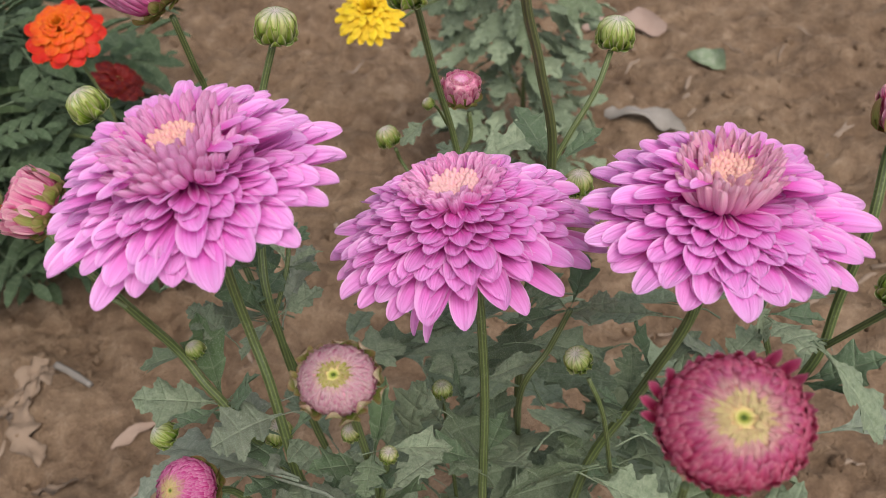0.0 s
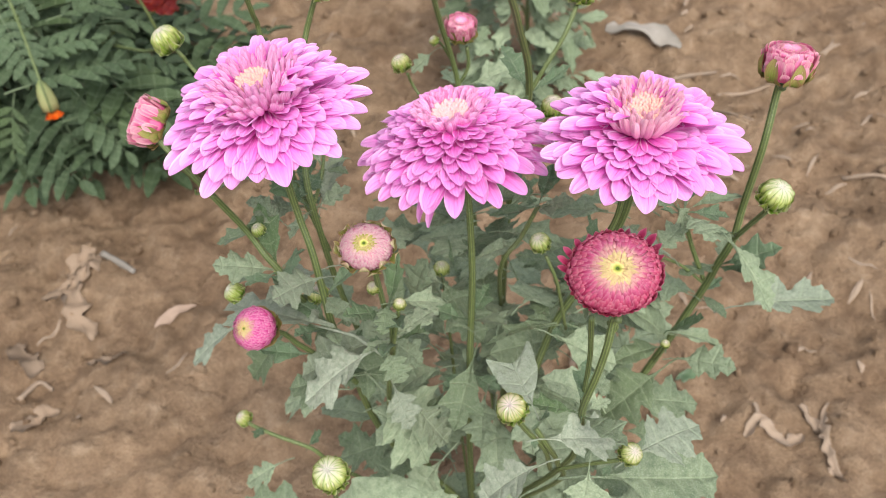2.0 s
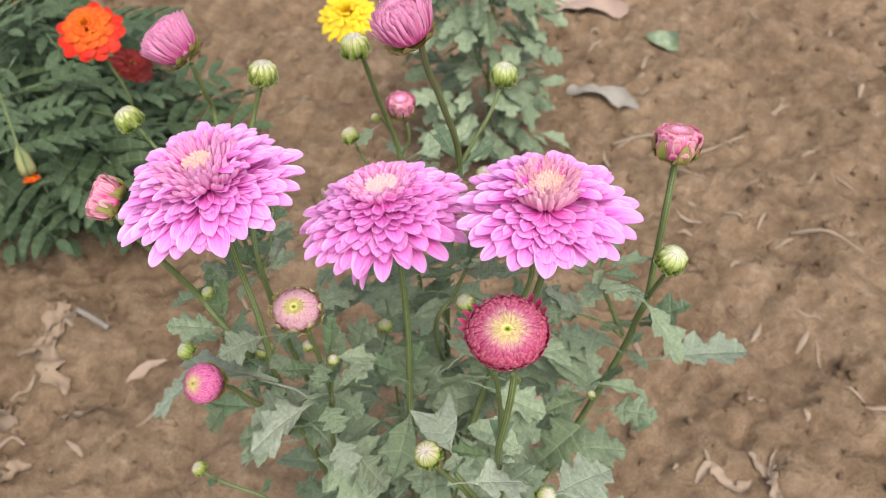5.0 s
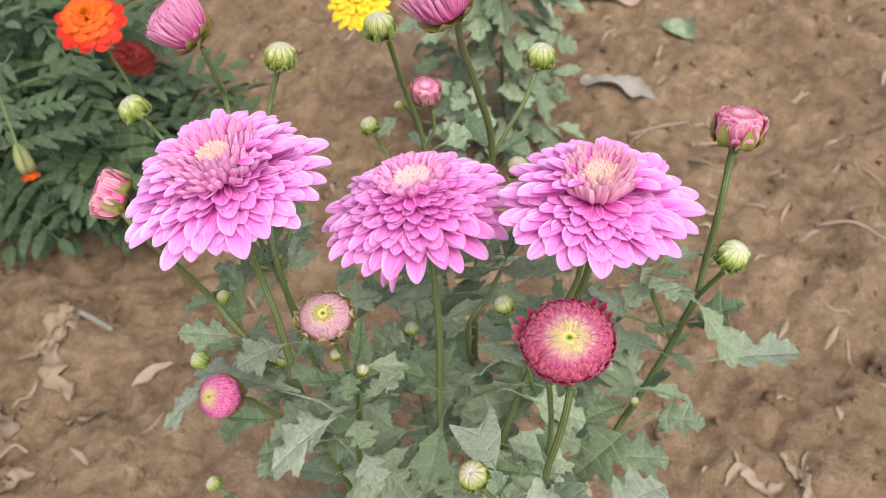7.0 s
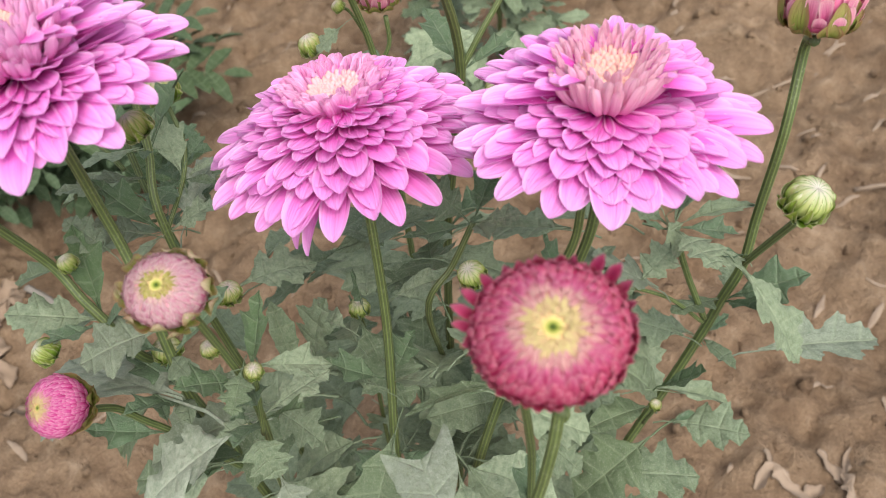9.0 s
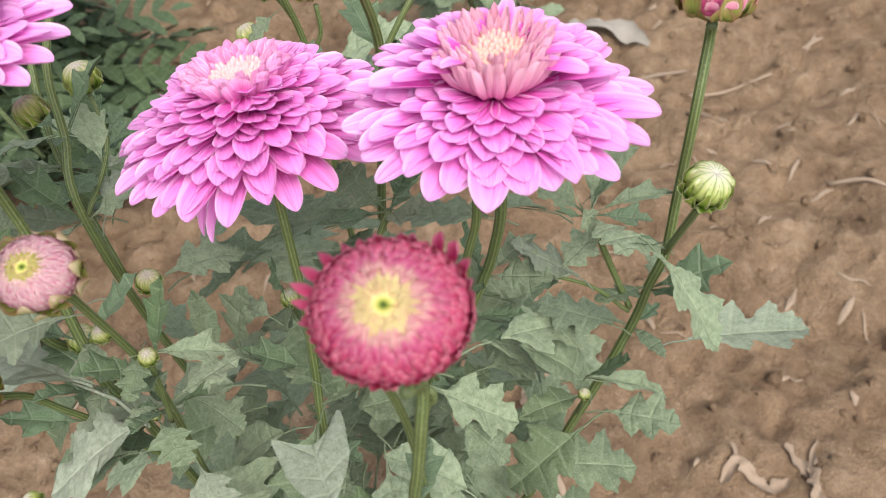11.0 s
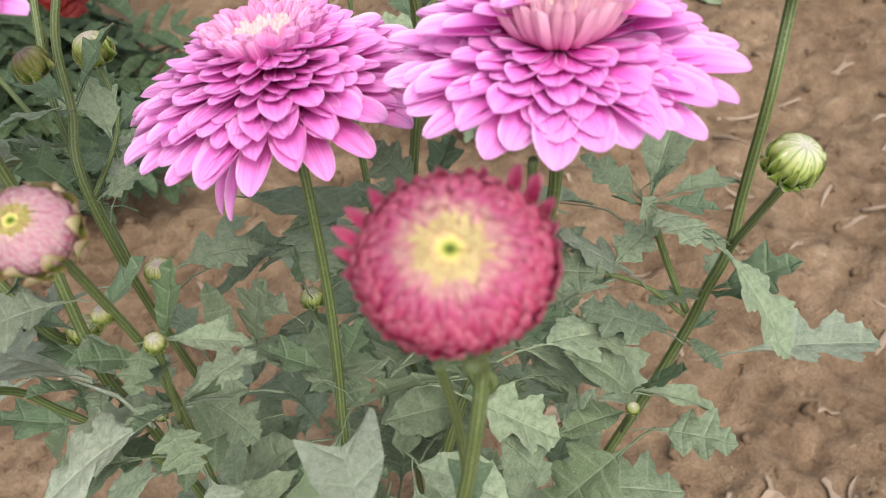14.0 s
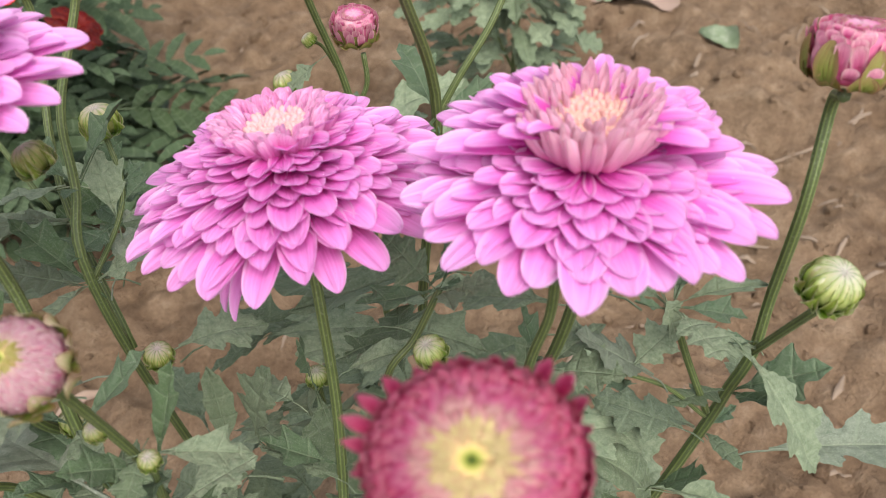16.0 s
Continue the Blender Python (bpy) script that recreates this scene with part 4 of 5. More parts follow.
stem(mum, [CROWN, (-0.004, -0.005, 0.27), (-0.007, 0.010, 0.34), (-0.0085, 0.0140, 0.3695)], 0.00095, 0.00084, True)
stem(mum, [(0.022, 0.03, 0.30), (0.0193, -0.0101, 0.4000), (0.0283, -0.0078, 0.4200), (0.0351, -0.0040, 0.4350)], 0.00123, 0.00104, True)
stem(mum, [CROWN, (-0.0466, -0.0479, 0.2600), (-0.0660, -0.0535, 0.3000), (-0.0735, -0.0544, 0.3180), (-0.0890, -0.0513, 0.3250), (-0.1009, -0.0472, 0.3280), (-0.1056, -0.0438, 0.3280)], 0.00123, 0.00094)
stem(mum, [(-0.0588, -0.0799, 0.3000), (-0.0495, -0.1026, 0.3700), (-0.0437, -0.1136, 0.4050)], 0.00095, 0.00104)
stem(mum, [(0.0367, -0.0950, 0.3800), (0.0326, -0.1040, 0.4150), (0.0260, -0.1074, 0.4350), (0.0216, -0.1104, 0.4500)], 0.00104, 0.00094)
stem(mum, [CROWN, (0.0403, -0.0837, 0.3400), (0.0389, -0.0975, 0.3900), (0.0332, -0.1049, 0.4200), (0.0286, -0.1030, 0.4300)], 0.00113, 0.00104)
stem(mum, [(0.0389, -0.0976, 0.3850), (0.0504, -0.1002, 0.3950), (0.0612, -0.1034, 0.4050)], 0.00085, 0.00084)
stem(mum, [(0.0468, -0.0351, 0.3900), (0.0406, -0.0406, 0.4300), (0.0357, -0.0386, 0.4450)], 0.00076, 0.00072)
stem(mum, [(0.0970, -0.0113, 0.3250), (0.0965, -0.0200, 0.3480), (0.0965, -0.0212, 0.3550)], 0.00076, 0.00072)

stem(mum, [(0.0495, -0.0959, 0.4830), (0.0512, -0.0966, 0.4840), (0.0519, -0.0969, 0.4820), (0.0508, -0.0970, 0.4800), (0.0496, -0.0968, 0.4810)], 0.00095, 0.00072)

# buds and half-open heads
LOOSE = ((0.10, 0.04, 0.98), (0.32, 0.02, 1.0), (0.56, 0.06, 1.08), (0.76, -0.14, 1.16), (0.97, -0.04, 1.12), (1.25, 0.0, 1.0), (1.7, 0.0, 0.97), (2.10, 0.0, 1.0), (2.36, 0.0, 1.06), (2.60, 0.10, 1.12), (2.80, 0.12, 1.14), (2.98, 0.16, 1.08), (3.25, 0.10, 1.0))
incurved_bud(mum, (0.0474, -0.1015, 0.5150), (-0.03, -0.46, 0.88), 0.0124, "crimson half-open bud with incurved petals and yellow centre", 3, RED_CORE, (RED_PETAL, RED_MID, RED_SALMON, RED_INNER), LOOSE)
incurved_bud(mum, (-0.0243, -0.0753, 0.4965), (-0.02, -0.42, 0.90), 0.0080, "plump pink and cream bud with green bracts", 5, CREAM_CORE, (ROSE_BUD, ROSE_BUD, CREAM_TIP, LIME_PETAL), (), 60, CREAM_BRACT, 0.80, 9)
incurved_bud(mum, (-0.0752, -0.0616, 0.4330), (-0.48, -0.50, 0.72), 0.0087, "small magenta half-open bud on a side stalk", 7, RED_CORE, (MAGENTA_BUD, MAGENTA_BUD, RED_SALMON, RED_INNER), (), 104, BRACT, 0.80, 6)
bud(mum, (-0.1020, -0.0257, 0.5060), (-0.85, 0.0, 0.50), 0.0081, "goblet", "pink bud nodding sideways on its stalk", 9)
bud(mum, (0.1201, -0.0018, 0.5040), (0.06, 0.30, 0.95), 0.0088, "goblet", "flat-topped pink bud above green bracts", 13)
bud(mum, (-0.0880, 0.0509, 0.5240), (-0.55, 0.10, 0.80), 0.0108, "brush", "half-open mauve flower on a long stem", 15)
bud(mum, (0.0148, 0.0149, 0.5530), (-0.38, 0.10, 0.92), 0.0108, "brush", "half-open mauve flower on a tall stem", 17)
bud(mum, (0.0035, 0.0933, 0.4530), (0.05, 0.0, 1.0), 0.0072, "goblet", "small pink bud between grey-green leaves", 19)
for k, (p, a, r) in enumerate((
    ((0.1182, -0.0308, 0.4680), (0.25, -0.1, 0.95), 0.0063), ((-0.1228, 0.0587, 0.4780), (-0.4, 0.1, 0.9), 0.0066), ((-0.0500, 0.0439, 0.5120), (0.1, 0.1, 1), 0.0064), ((0.0548, 0.0659, 0.4910), (0.1, 0.1, 1), 0.0064),
    ((-0.0113, 0.0586, 0.5140), (-0.1, 0.1, 1), 0.0066), ((-0.0291, 0.1156, 0.4160), (-0.3, 0.1, 0.9), 0.0052), ((-0.0088, 0.0795, 0.4570), (-0.6, 0, 0.8), 0.0024), ((-0.0629, 0.0405, 0.4557), (-0.1, 0.1, 1), 0.0058),
)):
    bud(mum, p, a, 0.90 * r, "green", "tight green bud streaked with cream", 40 + k)
for k, (p, a, r) in enumerate((
    ((0.0198, -0.1124, 0.4610), (-0.2, -0.2, 0.95), 0.0051), ((-0.0448, -0.1116, 0.4130), (-0.05, -0.15, 1), 0.0068), ((-0.1064, -0.0433, 0.3290), (-0.5, 0, 0.8), 0.0040), ((0.0645, -0.1025, 0.4080), (0.3, -0.2, 0.9), 0.0044),
    ((0.0342, -0.0274, 0.4397), (-0.3, -0.1, 0.9), 0.0042), ((-0.0085, 0.0140, 0.3717), (0, 0, 1), 0.0040), ((-0.0181, -0.0664, 0.4540), (0.1, -0.1, 1), 0.0024), ((-0.0268, -0.0650, 0.4620), (-0.1, -0.1, 1), 0.0024),
)):
    bud(mum, p, a, 0.90 * r, "green", "tight green bud streaked with cream", 48 + k)
for k, (p, a, r) in enumerate((
    ((-0.0751, -0.0283, 0.4520), (-0.3, 0, 1), 0.0028), ((-0.0894, -0.0383, 0.4250), (-0.6, 0, 0.7), 0.0042), ((-0.0714, -0.0315, 0.4300), (0, 0, 1), 0.0016), ((0.0961, -0.0222, 0.3570), (0, 0, 1), 0.0022),
    ((-0.0286, -0.0612, 0.4180), (0, -0.2, 1), 0.0016), ((-0.0425, -0.0111, 0.4150), (0.1, 0, 1), 0.0042), ((-0.0566, -0.0341, 0.4180), (0, 0, 1), 0.0044), ((0.0458, 0.0633, 0.4300), (0, 0, 1), 0.0056), ((-0.0458, -0.0191, 0.4914), (-0.4, 0.1, 0.9), 0.0042),
)):
    bud(mum, p, a, 0.90 * r, "green", "tight green bud streaked with cream", 56 + k)

# leaves thick with dust
for k, (b, t, w, roll) in enumerate((
    ((-0.0330, -0.0600, 0.4142), (-0.0624, -0.0729, 0.4041), 1.1, 10), ((0.0335, -0.1072, 0.4300), (0.0587, -0.1048, 0.4250), 1.15, 0), ((-0.0273, -0.0575, 0.3820), (-0.0190, -0.0694, 0.3660), 0.95, 10), ((-0.0188, -0.0614, 0.3720), (-0.0045, -0.0710, 0.3520), 0.95, -8), ((0.0302, -0.1086, 0.4120), (0.0061, -0.1142, 0.4000), 1.1, 0), ((0.0671, -0.1009, 0.4050), (0.0929, -0.0836, 0.4000), 1.0, 10),
    ((-0.0551, -0.0273, 0.4250), (-0.0814, -0.0315, 0.4150), 0.9, 0), ((-0.0311, -0.0458, 0.4000), (-0.0674, -0.0533, 0.3950), 0.9, 0),
)):
    leaf(mum, b, t, w, roll, k, 2)
leaf(mum, (0.0275, -0.1003, 0.4416), (0.0183, -0.0806, 0.4456), 1.05, 0, 0, 3)
# leaves that can be told apart
for k, (b, t, w, roll) in enumerate((
    ((-0.1116, -0.0027, 0.3500), (-0.1387, -0.0111, 0.3350), 0.9, 10), ((-0.0860, -0.0125, 0.3550), (-0.1103, -0.0243, 0.3300), 0.9, -10), ((-0.0479, -0.0518, 0.4186), (-0.1087, -0.0138, 0.3889), 0.62, 15), ((-0.0504, -0.0431, 0.4400), (-0.0682, -0.0530, 0.4450), 1.3, 0),
    ((-0.0712, -0.0306, 0.4280), (-0.0760, -0.0340, 0.4172), 0.8, 10), ((-0.0768, -0.0281, 0.4500), (-0.0945, -0.0280, 0.4460), 0.7, 0), ((-0.0679, -0.0188, 0.4450), (-0.0786, -0.0142, 0.4550), 1.2, 10), ((-0.0590, 0.0110, 0.4230), (-0.0505, 0.0292, 0.4370), 0.95, -10),
    ((-0.0687, 0.0073, 0.4231), (-0.0884, 0.0029, 0.4336), 0.95, 0), ((-0.0690, 0.0190, 0.4375), (-0.0930, 0.0100, 0.4449), 0.5, 0), ((-0.0262, -0.0640, 0.4200), (-0.0217, -0.0724, 0.4080), 1.3, 0), ((-0.0347, -0.0465, 0.3600), (-0.0091, -0.0669, 0.3350), 1.35, 0),
)):
    leaf(mum, b, t, w, roll, k, 2 if k in (0, 2, 3, 7, 8, 9) else 0)
for k, (b, t, w, roll) in enumerate((
    ((0.0579, -0.0945, 0.3720), (0.1115, -0.0897, 0.3520), 1.0, 0),
    ((0.0488, -0.1077, 0.4050), (0.0455, -0.1253, 0.3950), 1.3, 0), ((0.0553, -0.0767, 0.4000), (0.0384, -0.0705, 0.4150), 1.2, 0), ((0.0427, -0.0356, 0.3950), (0.0122, -0.0429, 0.4000), 0.40, 40),
    )):
    leaf(mum, b, t, w, roll, k + 2)
for k, (b, t, w, roll) in enumerate((
    ((0.0219, -0.0002, 0.4150), (0.0477, -0.0031, 0.4150), 0.9, 10), ((0.0645, -0.0035, 0.4300), (0.0360, 0.0062, 0.4250), 0.8, 0),
    ((-0.0199, -0.0170, 0.3850), (-0.0174, -0.0146, 0.4120), 0.8, 0), ((-0.0263, -0.0219, 0.3900), (-0.0278, -0.0148, 0.4100), 0.8, 10), ((-0.0196, -0.0611, 0.4480), (-0.0013, -0.0553, 0.4420), 0.7, 15), ((-0.0230, -0.0615, 0.4480), (-0.0250, -0.0725, 0.4440), 1.1, 0),
)):
    leaf(mum, b, t, w, roll, k + 1)
for k, (b, t, w, roll) in enumerate((
    ((-0.0447, 0.0036, 0.4000), (-0.0215, 0.0167, 0.4020), 1.0, 0), ((0.0087, -0.0075, 0.4050), (0.0270, -0.0041, 0.4150), 0.9, 0), ((0.0288, 0.0251, 0.4100), (-0.0152, 0.0181, 0.4050), 0.55, 0), ((0.0050, -0.0274, 0.3800), (-0.0146, -0.0250, 0.3950), 0.5, 30),
    ((-0.0083, -0.0119, 0.3950), (-0.0235, -0.0031, 0.3950), 1.0, 0), ((-0.0312, -0.0376, 0.3900), (-0.0139, -0.0440, 0.3800), 1.1, 0), ((-0.0392, -0.0375, 0.3300), (-0.0093, -0.0299, 0.3300), 1.1, 0), ((-0.0744, -0.0735, 0.3000), (-0.1170, -0.0695, 0.2850), 0.9, 0),
    ((-0.0926, -0.0532, 0.3000), (-0.1137, -0.0600, 0.2900), 0.9, 0), ((-0.0067, -0.0844, 0.3250), (-0.0779, -0.0780, 0.3100), 0.7, 0), ((-0.0141, 0.0296, 0.2900), (-0.0451, 0.0465, 0.2850), 1.1, 0), ((-0.0672, -0.0232, 0.3200), (-0.0975, -0.0188, 0.3000), 1.0, 0),
)):
    leaf(mum, b, t, w, roll, k + 3)
for k, (b, t, w, roll) in enumerate((
    ((-0.0106, 0.0928, 0.4400), (-0.0218, 0.0880, 0.4320), 0.8, -20), ((0.0044, 0.0952, 0.4150), (-0.0079, 0.1067, 0.4200), 0.9, 0), ((0.0058, 0.0965, 0.4150), (0.0382, 0.1034, 0.4250), 0.8, 10), ((0.0085, 0.0993, 0.4100), (0.0235, 0.1087, 0.4100), 0.8, 0),
    ((-0.0797, 0.0307, 0.4250), (-0.1128, 0.0363, 0.4200), 0.6, 0), ((-0.0668, 0.0198, 0.4120), (-0.0895, 0.0044, 0.4250), 0.9, 20), ((-0.0628, 0.0248, 0.4120), (-0.0553, 0.0427, 0.4200), 0.9, -20), ((-0.0785, -0.0226, 0.4200), (-0.1009, -0.0187, 0.4100), 0.8, 0),
    ((-0.0413, -0.0596, 0.3950), (-0.0737, -0.0592, 0.3850), 1.0, 0), ((-0.0156, -0.0955, 0.3600), (0.0019, -0.1020, 0.3500), 1.0, 0), ((0.0253, -0.0940, 0.3500), (0.0093, -0.1032, 0.3400), 1.0, 0), ((0.0663, -0.0851, 0.3300), (0.0950, -0.0910, 0.3100), 1.0, 0),
)):
    leaf(mum, b, t, w, roll, k)
# leaves of the stem with the flat-topped bud
for k, (b, t, w, roll, sort) in enumerate((
    ((0.1158, -0.0120, 0.4191), (0.1366, -0.0320, 0.3992), 0.85, -10, 0),
    ((0.1340, -0.0054, 0.3642), (0.1791, -0.0020, 0.3669), 0.72, 0, 2),
    ((0.0925, -0.0100, 0.4076), (0.0722, -0.0080, 0.4228), 0.95, 10, 2),
    ((0.1075, -0.0020, 0.3695), (0.0818, 0.0040, 0.3779), 1.0, 0, 0),
    ((0.0994, -0.0120, 0.3449), (0.0847, -0.0100, 0.3778), 1.2, 0, 0),
    ((0.0992, -0.0160, 0.3601), (0.1115, -0.0240, 0.3779), 1.1, 0, 1),
    ((0.1059, -0.0180, 0.3374), (0.1305, -0.0260, 0.3443), 1.1, 0, 0),
    ((0.0957, -0.0140, 0.3417), (0.0740, -0.0220, 0.3475), 0.9, 0, 0),
    ((0.0977, -0.0200, 0.3301), (0.0688, -0.0380, 0.3152), 1.1, 0, 0),
    ((0.0996, -0.0020, 0.4303), (0.1209, 0.0040, 0.4350), 0.55, 0, 0),
    ((0.0911, -0.0080, 0.4387), (0.0967, -0.0120, 0.4239), 0.95, 0, 0),
    ((0.1191, -0.0060, 0.4150), (0.1057, -0.0100, 0.4252), 1.0, 0, 0),
    ((0.0985, -0.0140, 0.3540), (0.1374, -0.0060, 0.3364), 0.45, 0, 0),
)):
    leaf(mum, b, t, w, roll, k, sort)
for k, (b, t) in enumerate((
    ((0.0286, -0.1046, 0.4320), (0.0313, -0.1066, 0.4460)), ((0.0281, -0.1054, 0.4300), (0.0284, -0.1101, 0.4280)), ((-0.0692, 0.0386, 0.4300), (-0.0525, 0.0377, 0.4320)), ((-0.0013, -0.0127, 0.4080), (-0.0005, -0.0128, 0.4250)), ((-0.0560, 0.0250, 0.4390), (-0.0510, 0.0330, 0.4420)),
    ((0.0943, -0.0024, 0.4350), (0.1007, -0.0039, 0.4420)), ((-0.0267, -0.0604, 0.4180), (-0.0334, -0.0587, 0.4200)), ((-0.0747, -0.0538, 0.3200), (-0.0658, -0.0511, 0.3300)), ((-0.0957, -0.0490, 0.3300), (-0.0978, -0.0566, 0.3350)), ((0.1184, -0.0046, 0.4160), (0.1069, -0.0084, 0.4200)), ((0.0581, -0.1028, 0.4000), (0.0545, -0.1063, 0.3980)),
)):
    leaf(mum, b, t, 1.1, 0, k, True)

def shoots():
    """Small side shoots at the nodes of the stems: a few small leaves each."""
    rng = random.Random(91)
    nodes = [(-0.0525, -0.040, 0.424), (-0.0514, -0.0426, 0.406), (-0.0246, -0.0577, 0.437), (-0.0238, -0.0602, 0.422), (0.1173, -0.002, 0.391), (0.115, 0.0021, 0.3625), (0.0451, -0.0991, 0.432), (0.0059, -0.0243, 0.383), (0.033, 0.043, 0.455), (0.003, 0.078, 0.41), (-0.0603, 0.0014, 0.4304), (-0.0575, 0.0200, 0.4350), (0.0563, -0.0109, 0.39), (-0.0696, -0.0349, 0.435), (-0.0621, -0.0446, 0.3885), (-0.050, -0.039, 0.376), (0.0628, -0.0105, 0.41), (0.025, 0.043, 0.382), (-0.0627, 0.0165, 0.4522), (0.0043, -0.0315, 0.3485), (0.0456, -0.011, 0.36), (0.0944, -0.0074, 0.4330), (0.0351, -0.0040, 0.4350), (0.0843, -0.0113, 0.4100), (-0.0677, 0.0430, 0.4280), (-0.0717, 0.0267, 0.4120)]
    for n in nodes:
        n = Vector(n)
        turn = rng.uniform(0, 6.28)
        for k in range(rng.choice((3, 4, 5))):
            a = turn + 2.4 * k
            ln = rng.uniform(0.009, 0.022)
            b = n + Vector((math.cos(a), math.sin(a), 0.3)) * 0.0022
            t = b + Vector((math.cos(a), math.sin(a) * 0.9, rng.uniform(0.0, 1.0))) * ln
            leaf(mum, b, t, rng.uniform(0.7, 1.1), rng.uniform(-25, 25), rng.randrange(8), rng.random() < 0.5)

shoots()

def fill_leaves():
    """The shaded lower leaves of the clump."""
    rng = random.Random(21)
    for k in range(190):
        h = rng.uniform(0.06, 0.375)
        a = rng.uniform(0, 2 * math.pi)
        reach = (0.025 + 0.075 * rng.random()) * (0.55 + 0.45 * math.sin(math.pi * min(1, h / 0.42)))
        c = Vector((0.016, -0.030 + 0.05 * max(0, h - 0.25), h))
        b = c + Vector((math.cos(a) * 1.1, 0.55 * math.sin(a), 0)) * reach * 0.75
        t = b + Vector((math.cos(a) * rng.uniform(0.6, 1), math.sin(a) * rng.uniform(0.5, 0.9), rng.uniform(-0.6, 0.1))) * rng.uniform(0.028, 0.048)
        leaf(mum, b, t, rng.uniform(0.85, 1.25), rng.uniform(-22, 22), rng.randrange(8))

fill_leaves()

def fill_behind():
    """Leaves on the rear stems, in the shade of the flowers."""
    rng = random.Random(77)
    for k in range(60):
        h = rng.uniform(0.24, 0.405)
        b = Vector((rng.uniform(-0.06, 0.10), rng.uniform(-0.005, 0.05), h))
        a = rng.uniform(0, 2 * math.pi)
        t = b + Vector((math.cos(a), math.sin(a), rng.uniform(-0.5, 0.3))) * rng.uniform(0.026, 0.042)
        leaf(mum, b, t, rng.uniform(0.8, 1.2), rng.uniform(-30, 30), rng.randrange(8))

fill_behind()

# ---- the marigold ----
def pinnate_mesh(seed, pairs=7):
    """A feathery marigold leaf along x, one unit long: a rib with toothed narrow leaflets."""
    rng = random.Random(seed)
    verts, faces, uvs = [], [], []

    def leaflet(origin, direction, length, width):
        base = len(verts)
        d = direction.normalized()
        y = Vector((0, 0, 1)).cross(d).normalized()
        n = 9
        for i in range(n):
            t = i / (n - 1)
            w = width * math.sin(math.pi * min(1, 0.06 + t * 0.94)) ** 0.7 * (1 + 0.18 * (i % 2))
            p = origin + d * (length * t) + Vector((0, 0, -0.12 * length * t * t))
            for c in (-1, 0, 1):
                verts.append(p + y * (c * w * 0.5) + Vector((0, 0, 0.25 * abs(c) * w)))
                uvs.append((t, 0.5 + 0.5 * c))
        for i in range(n - 1):
            for j in (0, 1):
                q = base + i * 3 + j
                faces.append((q, q + 3, q + 4, q + 1))

    for i in range(pairs):
        t = 0.14 + 0.80 * i / pairs
        ln = 0.47 * math.sin(math.pi * (0.18 + 0.70 * t)) * rng.uniform(0.88, 1.1)
        for s in (-1, 1):
            leaflet(Vector((t, 0, -0.14 * t * t)), Vector((0.62, s * 0.9, rng.uniform(-0.15, 0.3))), ln, 0.13)
    leaflet(Vector((0.93, 0, -0.12)), Vector((1, 0, -0.1)), 0.25, 0.11)
    base = len(verts)
    for q in range(7):
        x = -0.15 + 1.12 * q / 6
        r = 0.013 - 0.0012 * q
        for c in range(4):
            b = c * math.pi / 2
            verts.append(Vector((x, r * math.cos(b), r * math.sin(b) - 0.14 * max(0, x) ** 2)))
            uvs.append((0.1, 0.5))
    for q in range(6):
        for c in range(4):
            a, b = base + q * 4 + c, base + q * 4 + (c + 1) % 4
            faces.append((a, b, b + 4, a + 4))
    return mesh_from("leaf", [tuple(v) for v in verts], faces, uvs, LEAF_MARIGOLD)

PINNATE = [pinnate_mesh(s, p) for s, p in ((1, 5), (2, 4), (3, 5), (4, 4))]

def pinnate(plant, base, tip, roll=0, kind=0):
    ob = leaf(plant, base, tip, 1.0, roll)
    ob.data = PINNATE[kind % 4]
    return ob

def ruffled_head(plant, centre, axis, r, layers, mats, label, seed, name="flower_head"):
    """A marigold-like head: layers of broad, wavy petals."""
    rng = random.Random(seed)
    head = part(name, spun("calyx", [(0.08 * r, -0.75 * r), (0.30 * r, -0.55 * r), (0.34 * r, -0.1 * r), (0.1 * r, 0.0)], BRACT, 12), plant, label)
    head.matrix_basis = Matrix.Translation(centre) @ turned(axis)
    for n, (count, tr, tz, w) in enumerate(layers):
        vs = [blade("petal", mats[min(n // 2, len(mats) - 1)], (0.08 * r, -0.1 * r), (tr * r * 0.5, (tz + 0.22) * r), (tr * r * rng.uniform(0.93, 1.05), (tz + rng.uniform(-0.08, 0.08)) * r), w * r, cup=-0.15, curl=0.2, tip_round=0.78, wave=0.14, nu=8, nv=7) for _ in range(3)]
        for i in range(count):
            under(new("petal", vs[i % 3]), head, Matrix.Rotation(2 * math.pi * (i + 0.5 * (n % 2) + rng.uniform(-0.2, 0.2)) / count, 4, "Z") @ Matrix.Rotation(rng.uniform(-0.15, 0.15), 4, "X"))
    return head

marigold = thing("marigold_plant", "bushy dark green marigold with orange-red flowers", "flowering plant")
MFOOT = Vector((-0.4292, 0.4754, -0.0000))
RUFFLE = [(11, 1.06, -0.22, 0.50), (11, 0.94, -0.10, 0.46), (10, 0.80, 0.04, 0.42), (10, 0.64, 0.16, 0.34), (11, 0.48, 0.27, 0.26), (11, 0.34, 0.34, 0.20), (8, 0.2, 0.38, 0.15)]
ruffled_head(marigold, (-0.2600, 0.3309, 0.3540), (0.05, -0.40, 0.9), 0.0265, RUFFLE, (ORANGE, ORANGE_IN, ORANGE_IN), "orange-red ruffled marigold flower", 4)
ruffled_head(marigold, (-0.2875, 0.4487, 0.2400), (0.5, 0.0, 0.7), 0.022, RUFFLE[:4], (DARK_RED, DARK_RED), "withered dark red marigold flower", 5)
